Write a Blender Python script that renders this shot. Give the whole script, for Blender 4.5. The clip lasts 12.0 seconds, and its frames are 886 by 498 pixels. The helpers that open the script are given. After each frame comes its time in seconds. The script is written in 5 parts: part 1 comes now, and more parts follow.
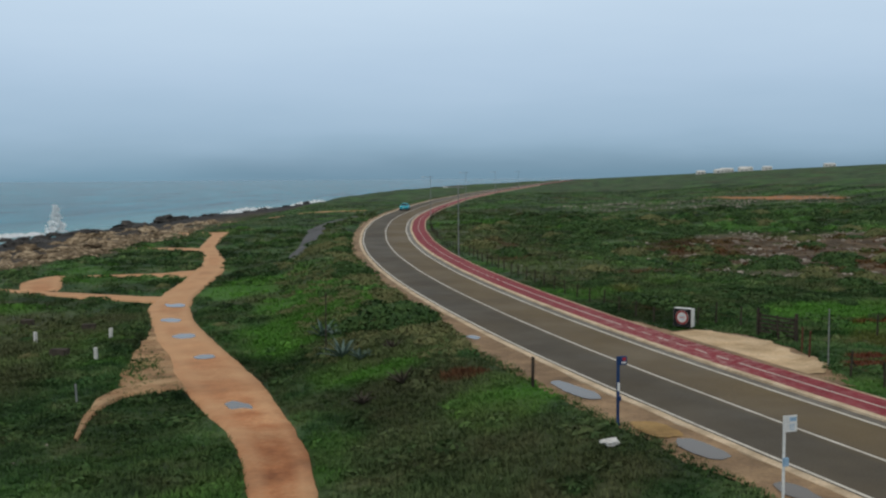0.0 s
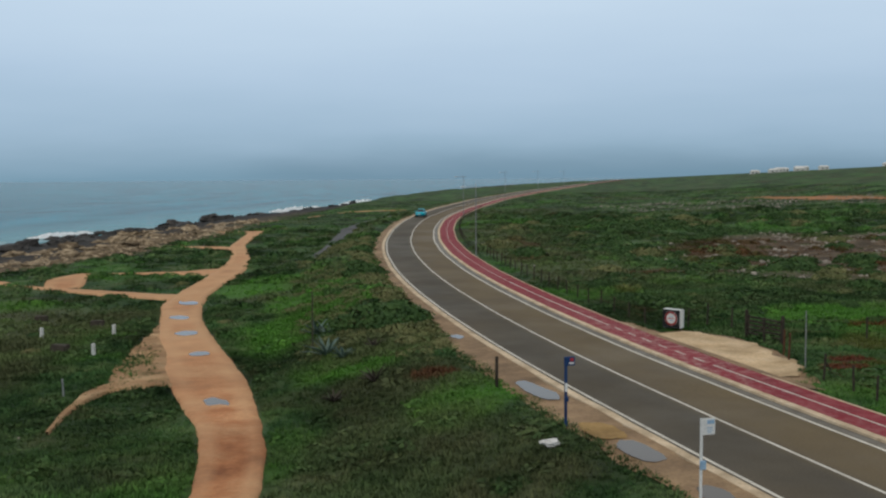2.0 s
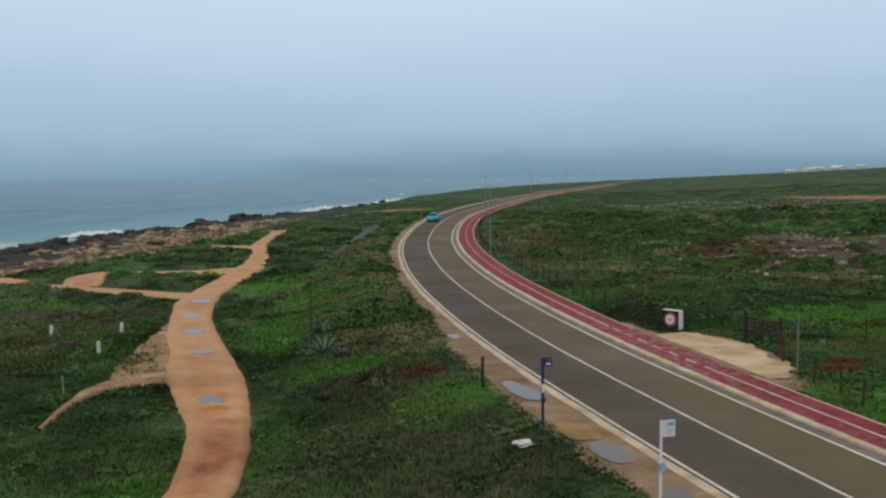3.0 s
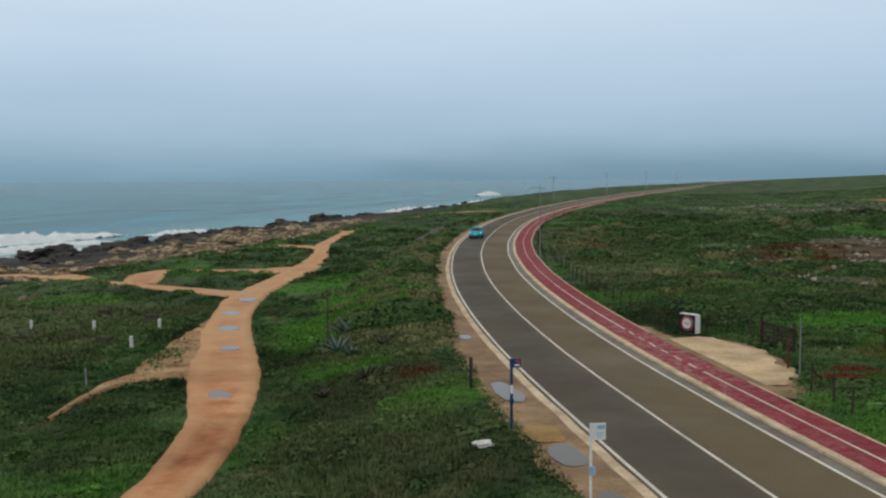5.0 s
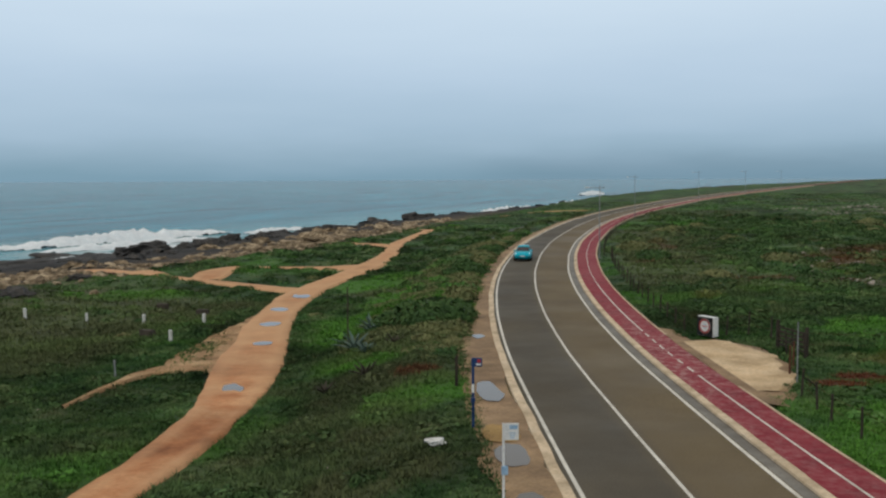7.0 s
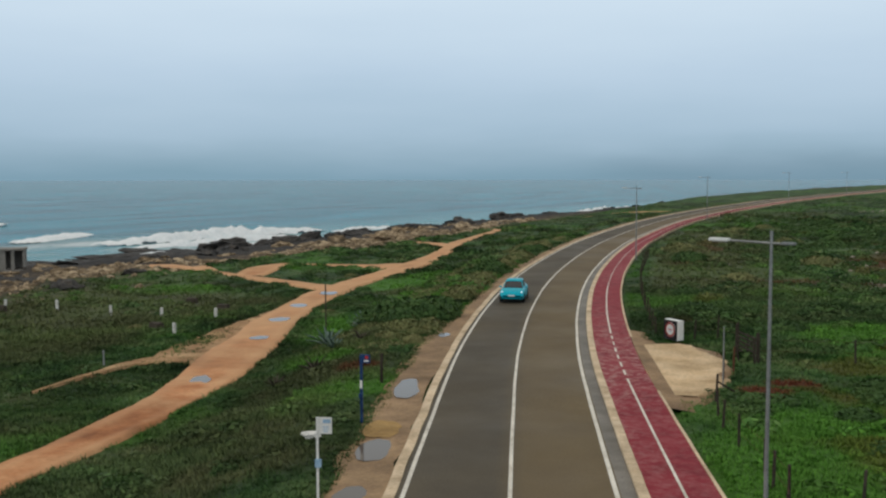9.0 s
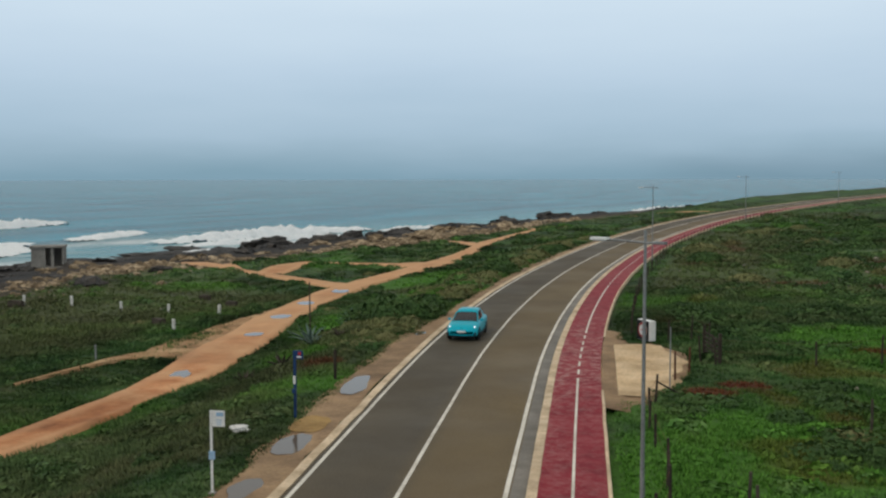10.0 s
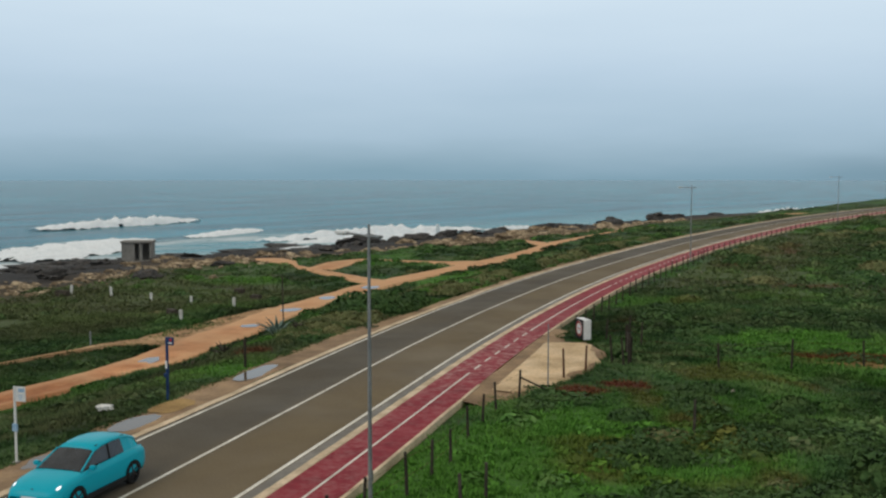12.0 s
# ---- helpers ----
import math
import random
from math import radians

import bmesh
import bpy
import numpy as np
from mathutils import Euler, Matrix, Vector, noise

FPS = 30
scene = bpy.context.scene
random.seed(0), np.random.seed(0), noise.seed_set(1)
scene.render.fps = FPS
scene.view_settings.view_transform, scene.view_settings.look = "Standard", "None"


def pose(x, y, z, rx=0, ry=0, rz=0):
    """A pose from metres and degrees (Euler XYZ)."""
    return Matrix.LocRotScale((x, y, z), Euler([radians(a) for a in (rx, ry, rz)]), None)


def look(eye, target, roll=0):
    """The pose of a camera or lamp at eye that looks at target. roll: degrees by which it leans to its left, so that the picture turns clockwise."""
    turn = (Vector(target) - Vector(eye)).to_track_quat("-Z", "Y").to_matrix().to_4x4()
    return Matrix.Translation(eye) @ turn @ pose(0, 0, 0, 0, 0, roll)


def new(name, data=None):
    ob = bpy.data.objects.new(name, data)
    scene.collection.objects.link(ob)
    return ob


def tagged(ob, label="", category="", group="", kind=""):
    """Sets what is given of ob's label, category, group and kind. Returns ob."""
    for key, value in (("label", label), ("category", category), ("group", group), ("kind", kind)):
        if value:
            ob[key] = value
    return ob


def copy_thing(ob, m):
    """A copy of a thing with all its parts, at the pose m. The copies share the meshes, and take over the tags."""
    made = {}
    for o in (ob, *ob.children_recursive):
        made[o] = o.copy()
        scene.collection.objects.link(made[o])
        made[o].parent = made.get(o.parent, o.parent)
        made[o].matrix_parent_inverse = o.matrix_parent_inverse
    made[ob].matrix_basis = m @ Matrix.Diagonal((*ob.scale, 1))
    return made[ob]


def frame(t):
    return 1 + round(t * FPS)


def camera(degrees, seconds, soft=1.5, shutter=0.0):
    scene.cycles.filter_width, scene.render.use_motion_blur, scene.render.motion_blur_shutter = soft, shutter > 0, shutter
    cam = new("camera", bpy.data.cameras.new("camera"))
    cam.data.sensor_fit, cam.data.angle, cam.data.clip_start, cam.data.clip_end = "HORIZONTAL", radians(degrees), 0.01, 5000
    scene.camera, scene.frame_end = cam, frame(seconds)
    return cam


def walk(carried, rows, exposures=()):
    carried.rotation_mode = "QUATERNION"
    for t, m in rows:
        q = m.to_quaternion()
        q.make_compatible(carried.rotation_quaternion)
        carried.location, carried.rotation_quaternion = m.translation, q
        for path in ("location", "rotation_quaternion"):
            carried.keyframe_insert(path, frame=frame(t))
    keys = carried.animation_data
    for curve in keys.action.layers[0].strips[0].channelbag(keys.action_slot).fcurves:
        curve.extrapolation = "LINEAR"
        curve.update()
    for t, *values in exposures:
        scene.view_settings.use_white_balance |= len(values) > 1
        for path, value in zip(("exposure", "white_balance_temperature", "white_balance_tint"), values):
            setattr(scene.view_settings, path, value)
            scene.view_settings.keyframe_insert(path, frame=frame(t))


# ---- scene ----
cam = camera(48.2, 12.0, soft=2.3)
# seconds, eye, target, roll
PATH = [
    (0, (0.166, -0.393, 10.471), (0.158, 1.601, 10.323), -0.4),
    (0.5, (1.228, -0.376, 10.455), (1.198, 1.618, 10.307), -0.5),
    (1, (2.236, -0.365, 10.444), (2.183, 1.628, 10.296), -0.4),
    (1.5, (3.289, -0.336, 10.438), (3.207, 1.657, 10.289), -0.4),
    (2, (4.457, -0.364, 10.434), (4.341, 1.627, 10.286), -0.4),
    (2.5, (5.55, -0.348, 10.431), (5.403, 1.641, 10.284), -0.3),
    (3, (6.721, -0.302, 10.466), (6.538, 1.684, 10.317), -0.4),
    (5, (11.574, 0.088, 10.414), (11.21, 2.049, 10.269), -0.3),
    (5.5, (12.749, 0.26, 10.428), (12.337, 2.211, 10.282), -0.3),
    (6, (14.173, 0.412, 10.426), (13.707, 2.351, 10.281), -0.3),
    (6.5, (15.652, 0.668, 10.424), (15.132, 2.593, 10.279), -0.3),
    (7, (17.342, 1.051, 10.432), (16.767, 2.961, 10.286), -0.3),
    (9, (26.116, 3.557, 10.419), (25.328, 5.389, 10.273), -0.1),
    (9.5, (28.569, 4.367, 10.424), (27.727, 6.175, 10.277), -0.2),
    (10, (31.207, 5.419, 10.409), (30.306, 7.199, 10.262), -0.1),
    (10.5, (33.822, 6.487, 10.378), (32.865, 8.237, 10.232), -0.1),
    (11, (36.6, 7.62, 10.33), (35.582, 9.335, 10.185), -0.0),
    (11.5, (39.394, 8.934, 10.285), (38.313, 10.611, 10.14), 0.1),
    (12, (42.32, 10.496, 10.265), (41.175, 12.13, 10.119), 0.0),
]
walk(cam, [(t, look(eye, target, roll)) for t, eye, target, roll in PATH],
     exposures=[(0, 0.06, 6480, 9.5), (4, 0.1, 6580, 9.5), (8, 0.15, 6740, 9.5), (12, 0.2, 6850, 9)])

# ---- world and sun: an overcast, hazy sky over the sea ----
world = bpy.data.worlds.new("overcast_sky")
scene.world = world
world.use_nodes = True
wn, wl = world.node_tree.nodes, world.node_tree.links
wn.clear()
w_out = wn.new("ShaderNodeOutputWorld")
w_bg = wn.new("ShaderNodeBackground")
w_sky = wn.new("ShaderNodeTexSky")
w_sky.sky_type, w_sky.sun_disc = "NISHITA", False
w_sky.sun_elevation, w_sky.sun_rotation = radians(48), radians(150)
w_dim = wn.new("ShaderNodeMix")
w_dim.data_type, w_dim.blend_type = "RGBA", "MULTIPLY"
w_dim.inputs[0].default_value = 1.0
w_dim.inputs[7].default_value = (0.10, 0.10, 0.10, 1)
wl.new(w_sky.outputs[0], w_dim.inputs[6])
w_co = wn.new("ShaderNodeTexCoord")
w_xyz = wn.new("ShaderNodeSeparateXYZ")
wl.new(w_co.outputs["Generated"], w_xyz.inputs[0])
w_map = wn.new("ShaderNodeMapping")
w_map.inputs["Scale"].default_value = (2.2, 2.2, 11.0)
wl.new(w_co.outputs["Generated"], w_map.inputs[0])
w_cl = wn.new("ShaderNodeTexNoise")
w_cl.inputs["Scale"].default_value, w_cl.inputs["Detail"].default_value = 1.6, 4.0
w_cl.inputs["Roughness"].default_value = 0.5
wl.new(w_map.outputs[0], w_cl.inputs[0])
w_add = wn.new("ShaderNodeMath")
w_add.operation = "MULTIPLY_ADD"
w_add.inputs[1].default_value, w_add.inputs[2].default_value = 0.05, -0.025
wl.new(w_cl.outputs[0], w_add.inputs[0])
w_el = wn.new("ShaderNodeMath")
wl.new(w_xyz.outputs[2], w_el.inputs[0])
wl.new(w_add.outputs[0], w_el.inputs[1])
w_ramp = wn.new("ShaderNodeValToRGB")
SKY_STEPS = [(0.0, (0.175, 0.31, 0.42)), (0.012, (0.21, 0.345, 0.465)), (0.045, (0.316, 0.454, 0.602)), (0.10, (0.427, 0.559, 0.712)),
             (0.18, (0.562, 0.69, 0.822)), (0.40, (0.535, 0.555, 0.555)), (1.0, (0.51, 0.505, 0.485))]
w_ramp.color_ramp.elements[0].position, w_ramp.color_ramp.elements[0].color = SKY_STEPS[0][0], (*SKY_STEPS[0][1], 1)
w_ramp.color_ramp.elements[1].position, w_ramp.color_ramp.elements[1].color = SKY_STEPS[-1][0], (*SKY_STEPS[-1][1], 1)
for p, c in SKY_STEPS[1:-1]:
    w_ramp.color_ramp.elements.new(p).color = (*c, 1)
wl.new(w_el.outputs[0], w_ramp.inputs[0])
w_mix = wn.new("ShaderNodeMix")
w_mix.data_type = "RGBA"
w_mix.inputs[0].default_value = 0.93
wl.new(w_dim.outputs[2], w_mix.inputs[6])
wl.new(w_ramp.outputs[0], w_mix.inputs[7])
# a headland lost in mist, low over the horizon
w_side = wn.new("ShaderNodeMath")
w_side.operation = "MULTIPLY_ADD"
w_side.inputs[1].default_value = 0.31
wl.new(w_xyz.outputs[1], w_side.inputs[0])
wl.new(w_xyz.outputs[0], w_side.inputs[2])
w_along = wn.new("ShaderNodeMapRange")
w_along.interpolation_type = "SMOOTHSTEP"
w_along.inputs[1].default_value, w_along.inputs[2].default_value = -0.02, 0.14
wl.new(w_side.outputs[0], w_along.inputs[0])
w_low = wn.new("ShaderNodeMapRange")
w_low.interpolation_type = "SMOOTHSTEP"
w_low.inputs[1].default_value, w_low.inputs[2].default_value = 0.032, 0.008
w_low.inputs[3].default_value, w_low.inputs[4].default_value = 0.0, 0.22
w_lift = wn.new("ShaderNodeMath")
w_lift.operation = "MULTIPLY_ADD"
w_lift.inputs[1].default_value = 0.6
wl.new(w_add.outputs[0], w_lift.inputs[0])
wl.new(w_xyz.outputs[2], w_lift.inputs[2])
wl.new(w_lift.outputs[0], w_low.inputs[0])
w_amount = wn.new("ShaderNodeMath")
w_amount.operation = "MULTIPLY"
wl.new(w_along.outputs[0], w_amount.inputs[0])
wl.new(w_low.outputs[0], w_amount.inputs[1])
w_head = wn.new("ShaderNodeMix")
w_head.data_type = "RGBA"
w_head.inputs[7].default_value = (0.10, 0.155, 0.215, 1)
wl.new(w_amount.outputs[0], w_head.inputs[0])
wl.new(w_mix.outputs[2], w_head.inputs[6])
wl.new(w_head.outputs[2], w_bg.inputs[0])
w_bg.inputs[1].default_value = 1.0
wl.new(w_bg.outputs[0], w_out.inputs[0])

sun = new("sun", bpy.data.lights.new("sun", "SUN"))
sun.data.energy, sun.data.angle, sun.data.color = 0.6, radians(35), (1.0, 0.96, 0.9)
sun.matrix_world = look((0, 0, 60), (30, 50, 0))


# ---- materials ----
def material(name, rough=0.8, metal=0.0):
    m = bpy.data.materials.new(name)
    m.use_nodes = True
    b = m.node_tree.nodes["Principled BSDF"]
    b.inputs["Roughness"].default_value, b.inputs["Metallic"].default_value = rough, metal
    return m, m.node_tree.nodes, m.node_tree.links, b


def world_noise(n, l, scale, detail=4.0, rough=0.6, stretch=None):
    g = n.new("ShaderNodeNewGeometry")
    t = n.new("ShaderNodeTexNoise")
    t.inputs["Scale"].default_value, t.inputs["Detail"].default_value, t.inputs["Roughness"].default_value = scale, detail, rough
    if stretch:
        mp = n.new("ShaderNodeMapping")
        mp.inputs["Scale"].default_value = stretch
        l.new(g.outputs["Position"], mp.inputs[0])
        l.new(mp.outputs[0], t.inputs[0])
    else:
        l.new(g.outputs["Position"], t.inputs[0])
    return t.outputs[0]


def ramp(n, l, source, stops):
    r = n.new("ShaderNodeValToRGB")
    e = r.color_ramp.elements
    e[0].position, e[0].color = stops[0][0], (*stops[0][1], 1)
    e[1].position, e[1].color = stops[-1][0], (*stops[-1][1], 1)
    for p, c in stops[1:-1]:
        e.new(p).color = (*c, 1)
    l.new(source, r.inputs[0])
    return r.outputs[0]


def blend(n, l, factor, a, b, mode="MIX"):
    m = n.new("ShaderNodeMix")
    m.data_type, m.blend_type = "RGBA", mode
    for k, v in ((0, factor), (6, a), (7, b)):
        if isinstance(v, (int, float)):
            m.inputs[k].default_value = v
        elif isinstance(v, tuple):
            m.inputs[k].default_value = (*v, 1)
        else:
            l.new(v, m.inputs[k])
    return m.outputs[2]


def attribute(n, name):
    a = n.new("ShaderNodeAttribute")
    a.attribute_name = name
    return a.outputs["Fac"]


def grey(v):
    return (v, v, v)


def bump(n, l, b, source, strength, distance):
    k = n.new("ShaderNodeBump")
    k.inputs["Strength"].default_value, k.inputs["Distance"].default_value = strength, distance
    l.new(source, k.inputs["Height"])
    l.new(k.outputs[0], b.inputs["Normal"])


def surface(name, stops, scale, rough=0.85, fine=None, bump_by=(0.4, 0.02), metal=0.0, stain=0.35, stain_scale=0.35, stretch=None, gloss=0.18, grain=0.5, fade=None):
    """A mottled surface: fine grain, broad stains, relief."""
    m, n, l, b = material(name, rough, metal)
    b.inputs["Specular IOR Level"].default_value = gloss
    broad = ramp(n, l, world_noise(n, l, scale, 5.0, 0.65, stretch), stops)
    g = world_noise(n, l, fine or scale * 9, 3.0)
    c = blend(n, l, grain, broad, ramp(n, l, g, [(0.25, grey(0.55)), (0.75, grey(1.35))]), "MULTIPLY")
    c = blend(n, l, stain, c, ramp(n, l, world_noise(n, l, stain_scale, 3.0), [(0.3, grey(0.55)), (0.7, grey(1.25))]), "MULTIPLY")
    if fade:
        c = blend(n, l, attribute(n, fade[0]), c, fade[1])
    l.new(c, b.inputs["Base Color"])
    bump(n, l, b, g, *bump_by)
    return m


def vegetation(name, per_piece):
    """Grass and low scrub; the tones follow the growth map that every plant and the soil carry."""
    m, n, l, b = material(name, 0.75)
    b.inputs["Specular IOR Level"].default_value = 0.08
    base = ramp(n, l, world_noise(n, l, 0.35, 5.0, 0.65), [(0.30, (0.021, 0.052, 0.020)), (0.44, (0.042, 0.092, 0.031)), (0.57, (0.070, 0.117, 0.043)), (0.72, (0.120, 0.135, 0.067))])
    base = blend(n, l, 0.9, base, ramp(n, l, world_noise(n, l, 0.11, 3.0, 0.55), [(0.36, grey(0.42)), (0.5, grey(0.98)), (0.64, grey(1.7))]), "MULTIPLY")
    c = blend(n, l, attribute(n, "lush"), base, (0.086, 0.228, 0.034))
    c = blend(n, l, attribute(n, "dry"), c, (0.112, 0.122, 0.060))
    c = blend(n, l, attribute(n, "rust"), c, (0.140, 0.030, 0.020))
    if per_piece:
        g = n.new("ShaderNodeNewGeometry")
        r = g.outputs["Random Per Island"]
        c = blend(n, l, 0.8, c, ramp(n, l, r, [(0.0, grey(0.62)), (0.5, grey(1.1)), (1.0, (1.6, 1.55, 1.35))]), "MULTIPLY")
    else:
        f = world_noise(n, l, 3.2, 6.0, 0.7)
        # mottled darkening in the soil colour stands in for shade among the blades
        c = blend(n, l, 0.75, c, ramp(n, l, f, [(0.3, grey(0.25)), (0.7, grey(1.05))]), "MULTIPLY")
        c = blend(n, l, attribute(n, "stony"), c, ramp(n, l, world_noise(n, l, 0.55, 7.0, 0.7), [(0.3, (0.028, 0.024, 0.019)), (0.48, (0.085, 0.064, 0.043)), (0.6, (0.185, 0.132, 0.082)), (0.75, (0.36, 0.29, 0.21))]))
        c = blend(n, l, attribute(n, "clay"), c, (0.42, 0.19, 0.085))
        c = blend(n, l, attribute(n, "wet"), c, ramp(n, l, world_noise(n, l, 0.8, 6.0, 0.7), [(0.3, (0.018, 0.018, 0.020)), (0.7, (0.06, 0.056, 0.052))]))
        bump(n, l, b, f, 0.8, 0.15)
    l.new(c, b.inputs["Base Color"])
    return m


GROUND = vegetation("scrub_ground", False)
GRASS = vegetation("grass_blades", True)
CLAY = surface("orange_clay", [(0.3, (0.27, 0.105, 0.046)), (0.48, (0.48, 0.195, 0.082)), (0.7, (0.66, 0.37, 0.19))], 0.34, 0.9, 5.0, (0.1, 0.01), stain=0.6, stain_scale=0.16, grain=0.4, fade=("pale", (0.62, 0.37, 0.20)))
SAND = surface("pale_sand", [(0.3, (0.48, 0.33, 0.18)), (0.5, (0.66, 0.48, 0.29)), (0.7, (0.76, 0.58, 0.38))], 0.5, 0.9, 6.0, (0.35, 0.03), stain=0.5, grain=0.55)
TRODDEN = surface("trodden_tan_earth", [(0.3, (0.24, 0.135, 0.066)), (0.5, (0.43, 0.26, 0.135)), (0.7, (0.57, 0.39, 0.22))], 0.4, 0.9, 5.0, (0.3, 0.02), stain=0.7, grain=0.5)
DIRT = surface("brown_roadside_dirt", [(0.3, (0.19, 0.12, 0.065)), (0.5, (0.30, 0.195, 0.11)), (0.72, (0.42, 0.28, 0.155))], 0.45, 0.75, 7.0, (0.5, 0.03), stain=0.6)
OCHRE = surface("ochre_mud", [(0.3, (0.26, 0.15, 0.045)), (0.7, (0.40, 0.25, 0.09))], 0.8, 0.7, 7.0, (0.3, 0.01), stain=0.4)
OLD_ASPHALT = surface("worn_grey_asphalt", [(0.3, (0.07, 0.07, 0.072)), (0.6, (0.125, 0.125, 0.125)), (0.75, (0.26, 0.23, 0.19))], 0.12, 0.8, 3.0)
CONCRETE = surface("grey_concrete", [(0.3, (0.20, 0.19, 0.17)), (0.7, (0.33, 0.31, 0.28))], 0.9, 0.85, 14.0, (0.3, 0.01))
GUTTER = surface("gutter_concrete", [(0.3, (0.14, 0.122, 0.098)), (0.7, (0.25, 0.23, 0.20))], 0.5, 0.6, 11.0, (0.3, 0.01), stain=0.6)
KERB = surface("cream_kerb", [(0.3, (0.48, 0.36, 0.23)), (0.55, (0.70, 0.55, 0.38)), (0.75, (0.78, 0.65, 0.48))], 0.8, 0.85, 9.0, (0.4, 0.02), stain=0.5, stain_scale=0.5)
PAINT = surface("white_road_paint", [(0.25, (0.50, 0.46, 0.38)), (0.5, (0.74, 0.70, 0.61)), (0.8, (0.80, 0.77, 0.69))], 1.1, 0.6, 12.0, (0.1, 0.004), stain=0.35)
WHITE = surface("white_painted_metal", [(0.3, (0.76, 0.76, 0.74)), (0.7, (0.86, 0.86, 0.84))], 2.0, 0.45, 20.0, (0.05, 0.002), stain=0.2)
CHALK = surface("whitewashed_concrete", [(0.3, (0.68, 0.66, 0.62)), (0.7, (0.82, 0.81, 0.78))], 1.5, 0.9, 14.0, (0.3, 0.01), stain=0.3)
BLUE = surface("dark_blue_paint", [(0.3, (0.012, 0.035, 0.11)), (0.7, (0.025, 0.07, 0.19))], 2.0, 0.4, 18.0, (0.05, 0.002))
GALV = surface("galvanised_steel", [(0.3, (0.22, 0.23, 0.23)), (0.7, (0.36, 0.37, 0.37))], 1.5, 0.5, 18.0, (0.05, 0.002), metal=0.4)
WOOD = surface("weathered_dark_wood", [(0.3, (0.022, 0.018, 0.014)), (0.7, (0.075, 0.060, 0.046))], 3.0, 0.85, 22.0, (0.4, 0.01))
RUST = surface("rusted_iron", [(0.3, (0.05, 0.022, 0.014)), (0.7, (0.16, 0.065, 0.036))], 3.0, 0.8, 22.0, (0.3, 0.005))
BLACK = surface("black_panel", [(0.3, (0.012, 0.012, 0.013)), (0.7, (0.03, 0.03, 0.032))], 3.0, 0.5, 22.0, (0.05, 0.002))
RED = surface("red_sign_paint", [(0.3, (0.42, 0.03, 0.035)), (0.7, (0.55, 0.06, 0.06))], 3.0, 0.5, 22.0, (0.05, 0.002))
PALE_BLUE = surface("pale_blue_print", [(0.3, (0.25, 0.42, 0.60)), (0.7, (0.36, 0.52, 0.68))], 3.0, 0.5, 22.0, (0.05, 0.002))
AGAVE = surface("agave_leaf", [(0.3, (0.070, 0.120, 0.095)), (0.7, (0.150, 0.215, 0.180))], 2.5, 0.55, 12.0, (0.2, 0.01))
DEAD = surface("dead_leaf", [(0.3, (0.035, 0.030, 0.024)), (0.7, (0.110, 0.090, 0.068))], 2.5, 0.85, 12.0, (0.3, 0.01))
SHRUB = surface("shrub_leaf", [(0.3, (0.030, 0.066, 0.022)), (0.5, (0.052, 0.108, 0.029)), (0.75, (0.092, 0.152, 0.042))], 0.8, 0.7, 6.0, (0.2, 0.02), stain=0.5)
OLIVE = surface("olive_shrub_leaf", [(0.3, (0.105, 0.130, 0.050)), (0.5, (0.170, 0.185, 0.072)), (0.75, (0.255, 0.225, 0.105))], 0.8, 0.7, 6.0, (0.2, 0.02), stain=0.5)
TAN_ROCK = surface("tan_rock", [(0.25, (0.050, 0.040, 0.031)), (0.48, (0.22, 0.160, 0.098)), (0.64, (0.56, 0.44, 0.29))], 0.45, 0.9, 3.0, (0.8, 0.15), stain=0.5, stain_scale=0.12)
DARK_ROCK = surface("dark_sea_rock", [(0.3, (0.020, 0.019, 0.020)), (0.55, (0.052, 0.048, 0.044)), (0.75, (0.12, 0.10, 0.082))], 0.5, 0.65, 3.0, (0.9, 0.2), stain=0.4)
PALE_STONE = surface("pale_limestone", [(0.25, (0.16, 0.135, 0.11)), (0.5, (0.33, 0.29, 0.24)), (0.75, (0.52, 0.47, 0.41))], 0.4, 0.9, 4.0, (0.6, 0.05), stain=0.5)

ASPHALT, an, al, ab = material("asphalt", 0.62)
ab.inputs["Specular IOR Level"].default_value = 0.16
a_base = ramp(an, al, world_noise(an, al, 0.22, 4.0, 0.6), [(0.3, (0.078, 0.066, 0.049)), (0.7, (0.110, 0.093, 0.069))])
a_dirt = blend(an, al, attribute(an, "dusty"), a_base, ramp(an, al, world_noise(an, al, 0.16, 5.0), [(0.3, (0.138, 0.100, 0.053)), (0.7, (0.186, 0.137, 0.072))]))
a_grain = world_noise(an, al, 16.0, 3.0)
a_col = blend(an, al, 0.6, a_dirt, ramp(an, al, a_grain, [(0.3, grey(0.65)), (0.7, grey(1.3))]), "MULTIPLY")
al.new(a_col, ab.inputs["Base Color"])
al.new(ramp(an, al, world_noise(an, al, 0.12, 4.0), [(0.35, grey(0.6)), (0.65, grey(0.85))]), ab.inputs["Roughness"])
bump(an, al, ab, a_grain, 0.3, 0.01)

TRACK, tn, tl, tb = material("red_cycle_surface", 0.75)
tb.inputs["Specular IOR Level"].default_value = 0.15
t_base = ramp(tn, tl, world_noise(tn, tl, 0.6, 6.0, 0.7), [(0.28, (0.155, 0.018, 0.026)), (0.5, (0.245, 0.022, 0.034)), (0.72, (0.31, 0.055, 0.065))])
t_worn = blend(tn, tl, ramp(tn, tl, world_noise(tn, tl, 2.2, 6.0, 0.75), [(0.45, grey(0.0)), (0.62, grey(1.0))]), t_base, (0.38, 0.19, 0.18))
t_mix = blend(tn, tl, attribute(tn, "worn"), t_base, t_worn)
tl.new(t_mix, tb.inputs["Base Color"])
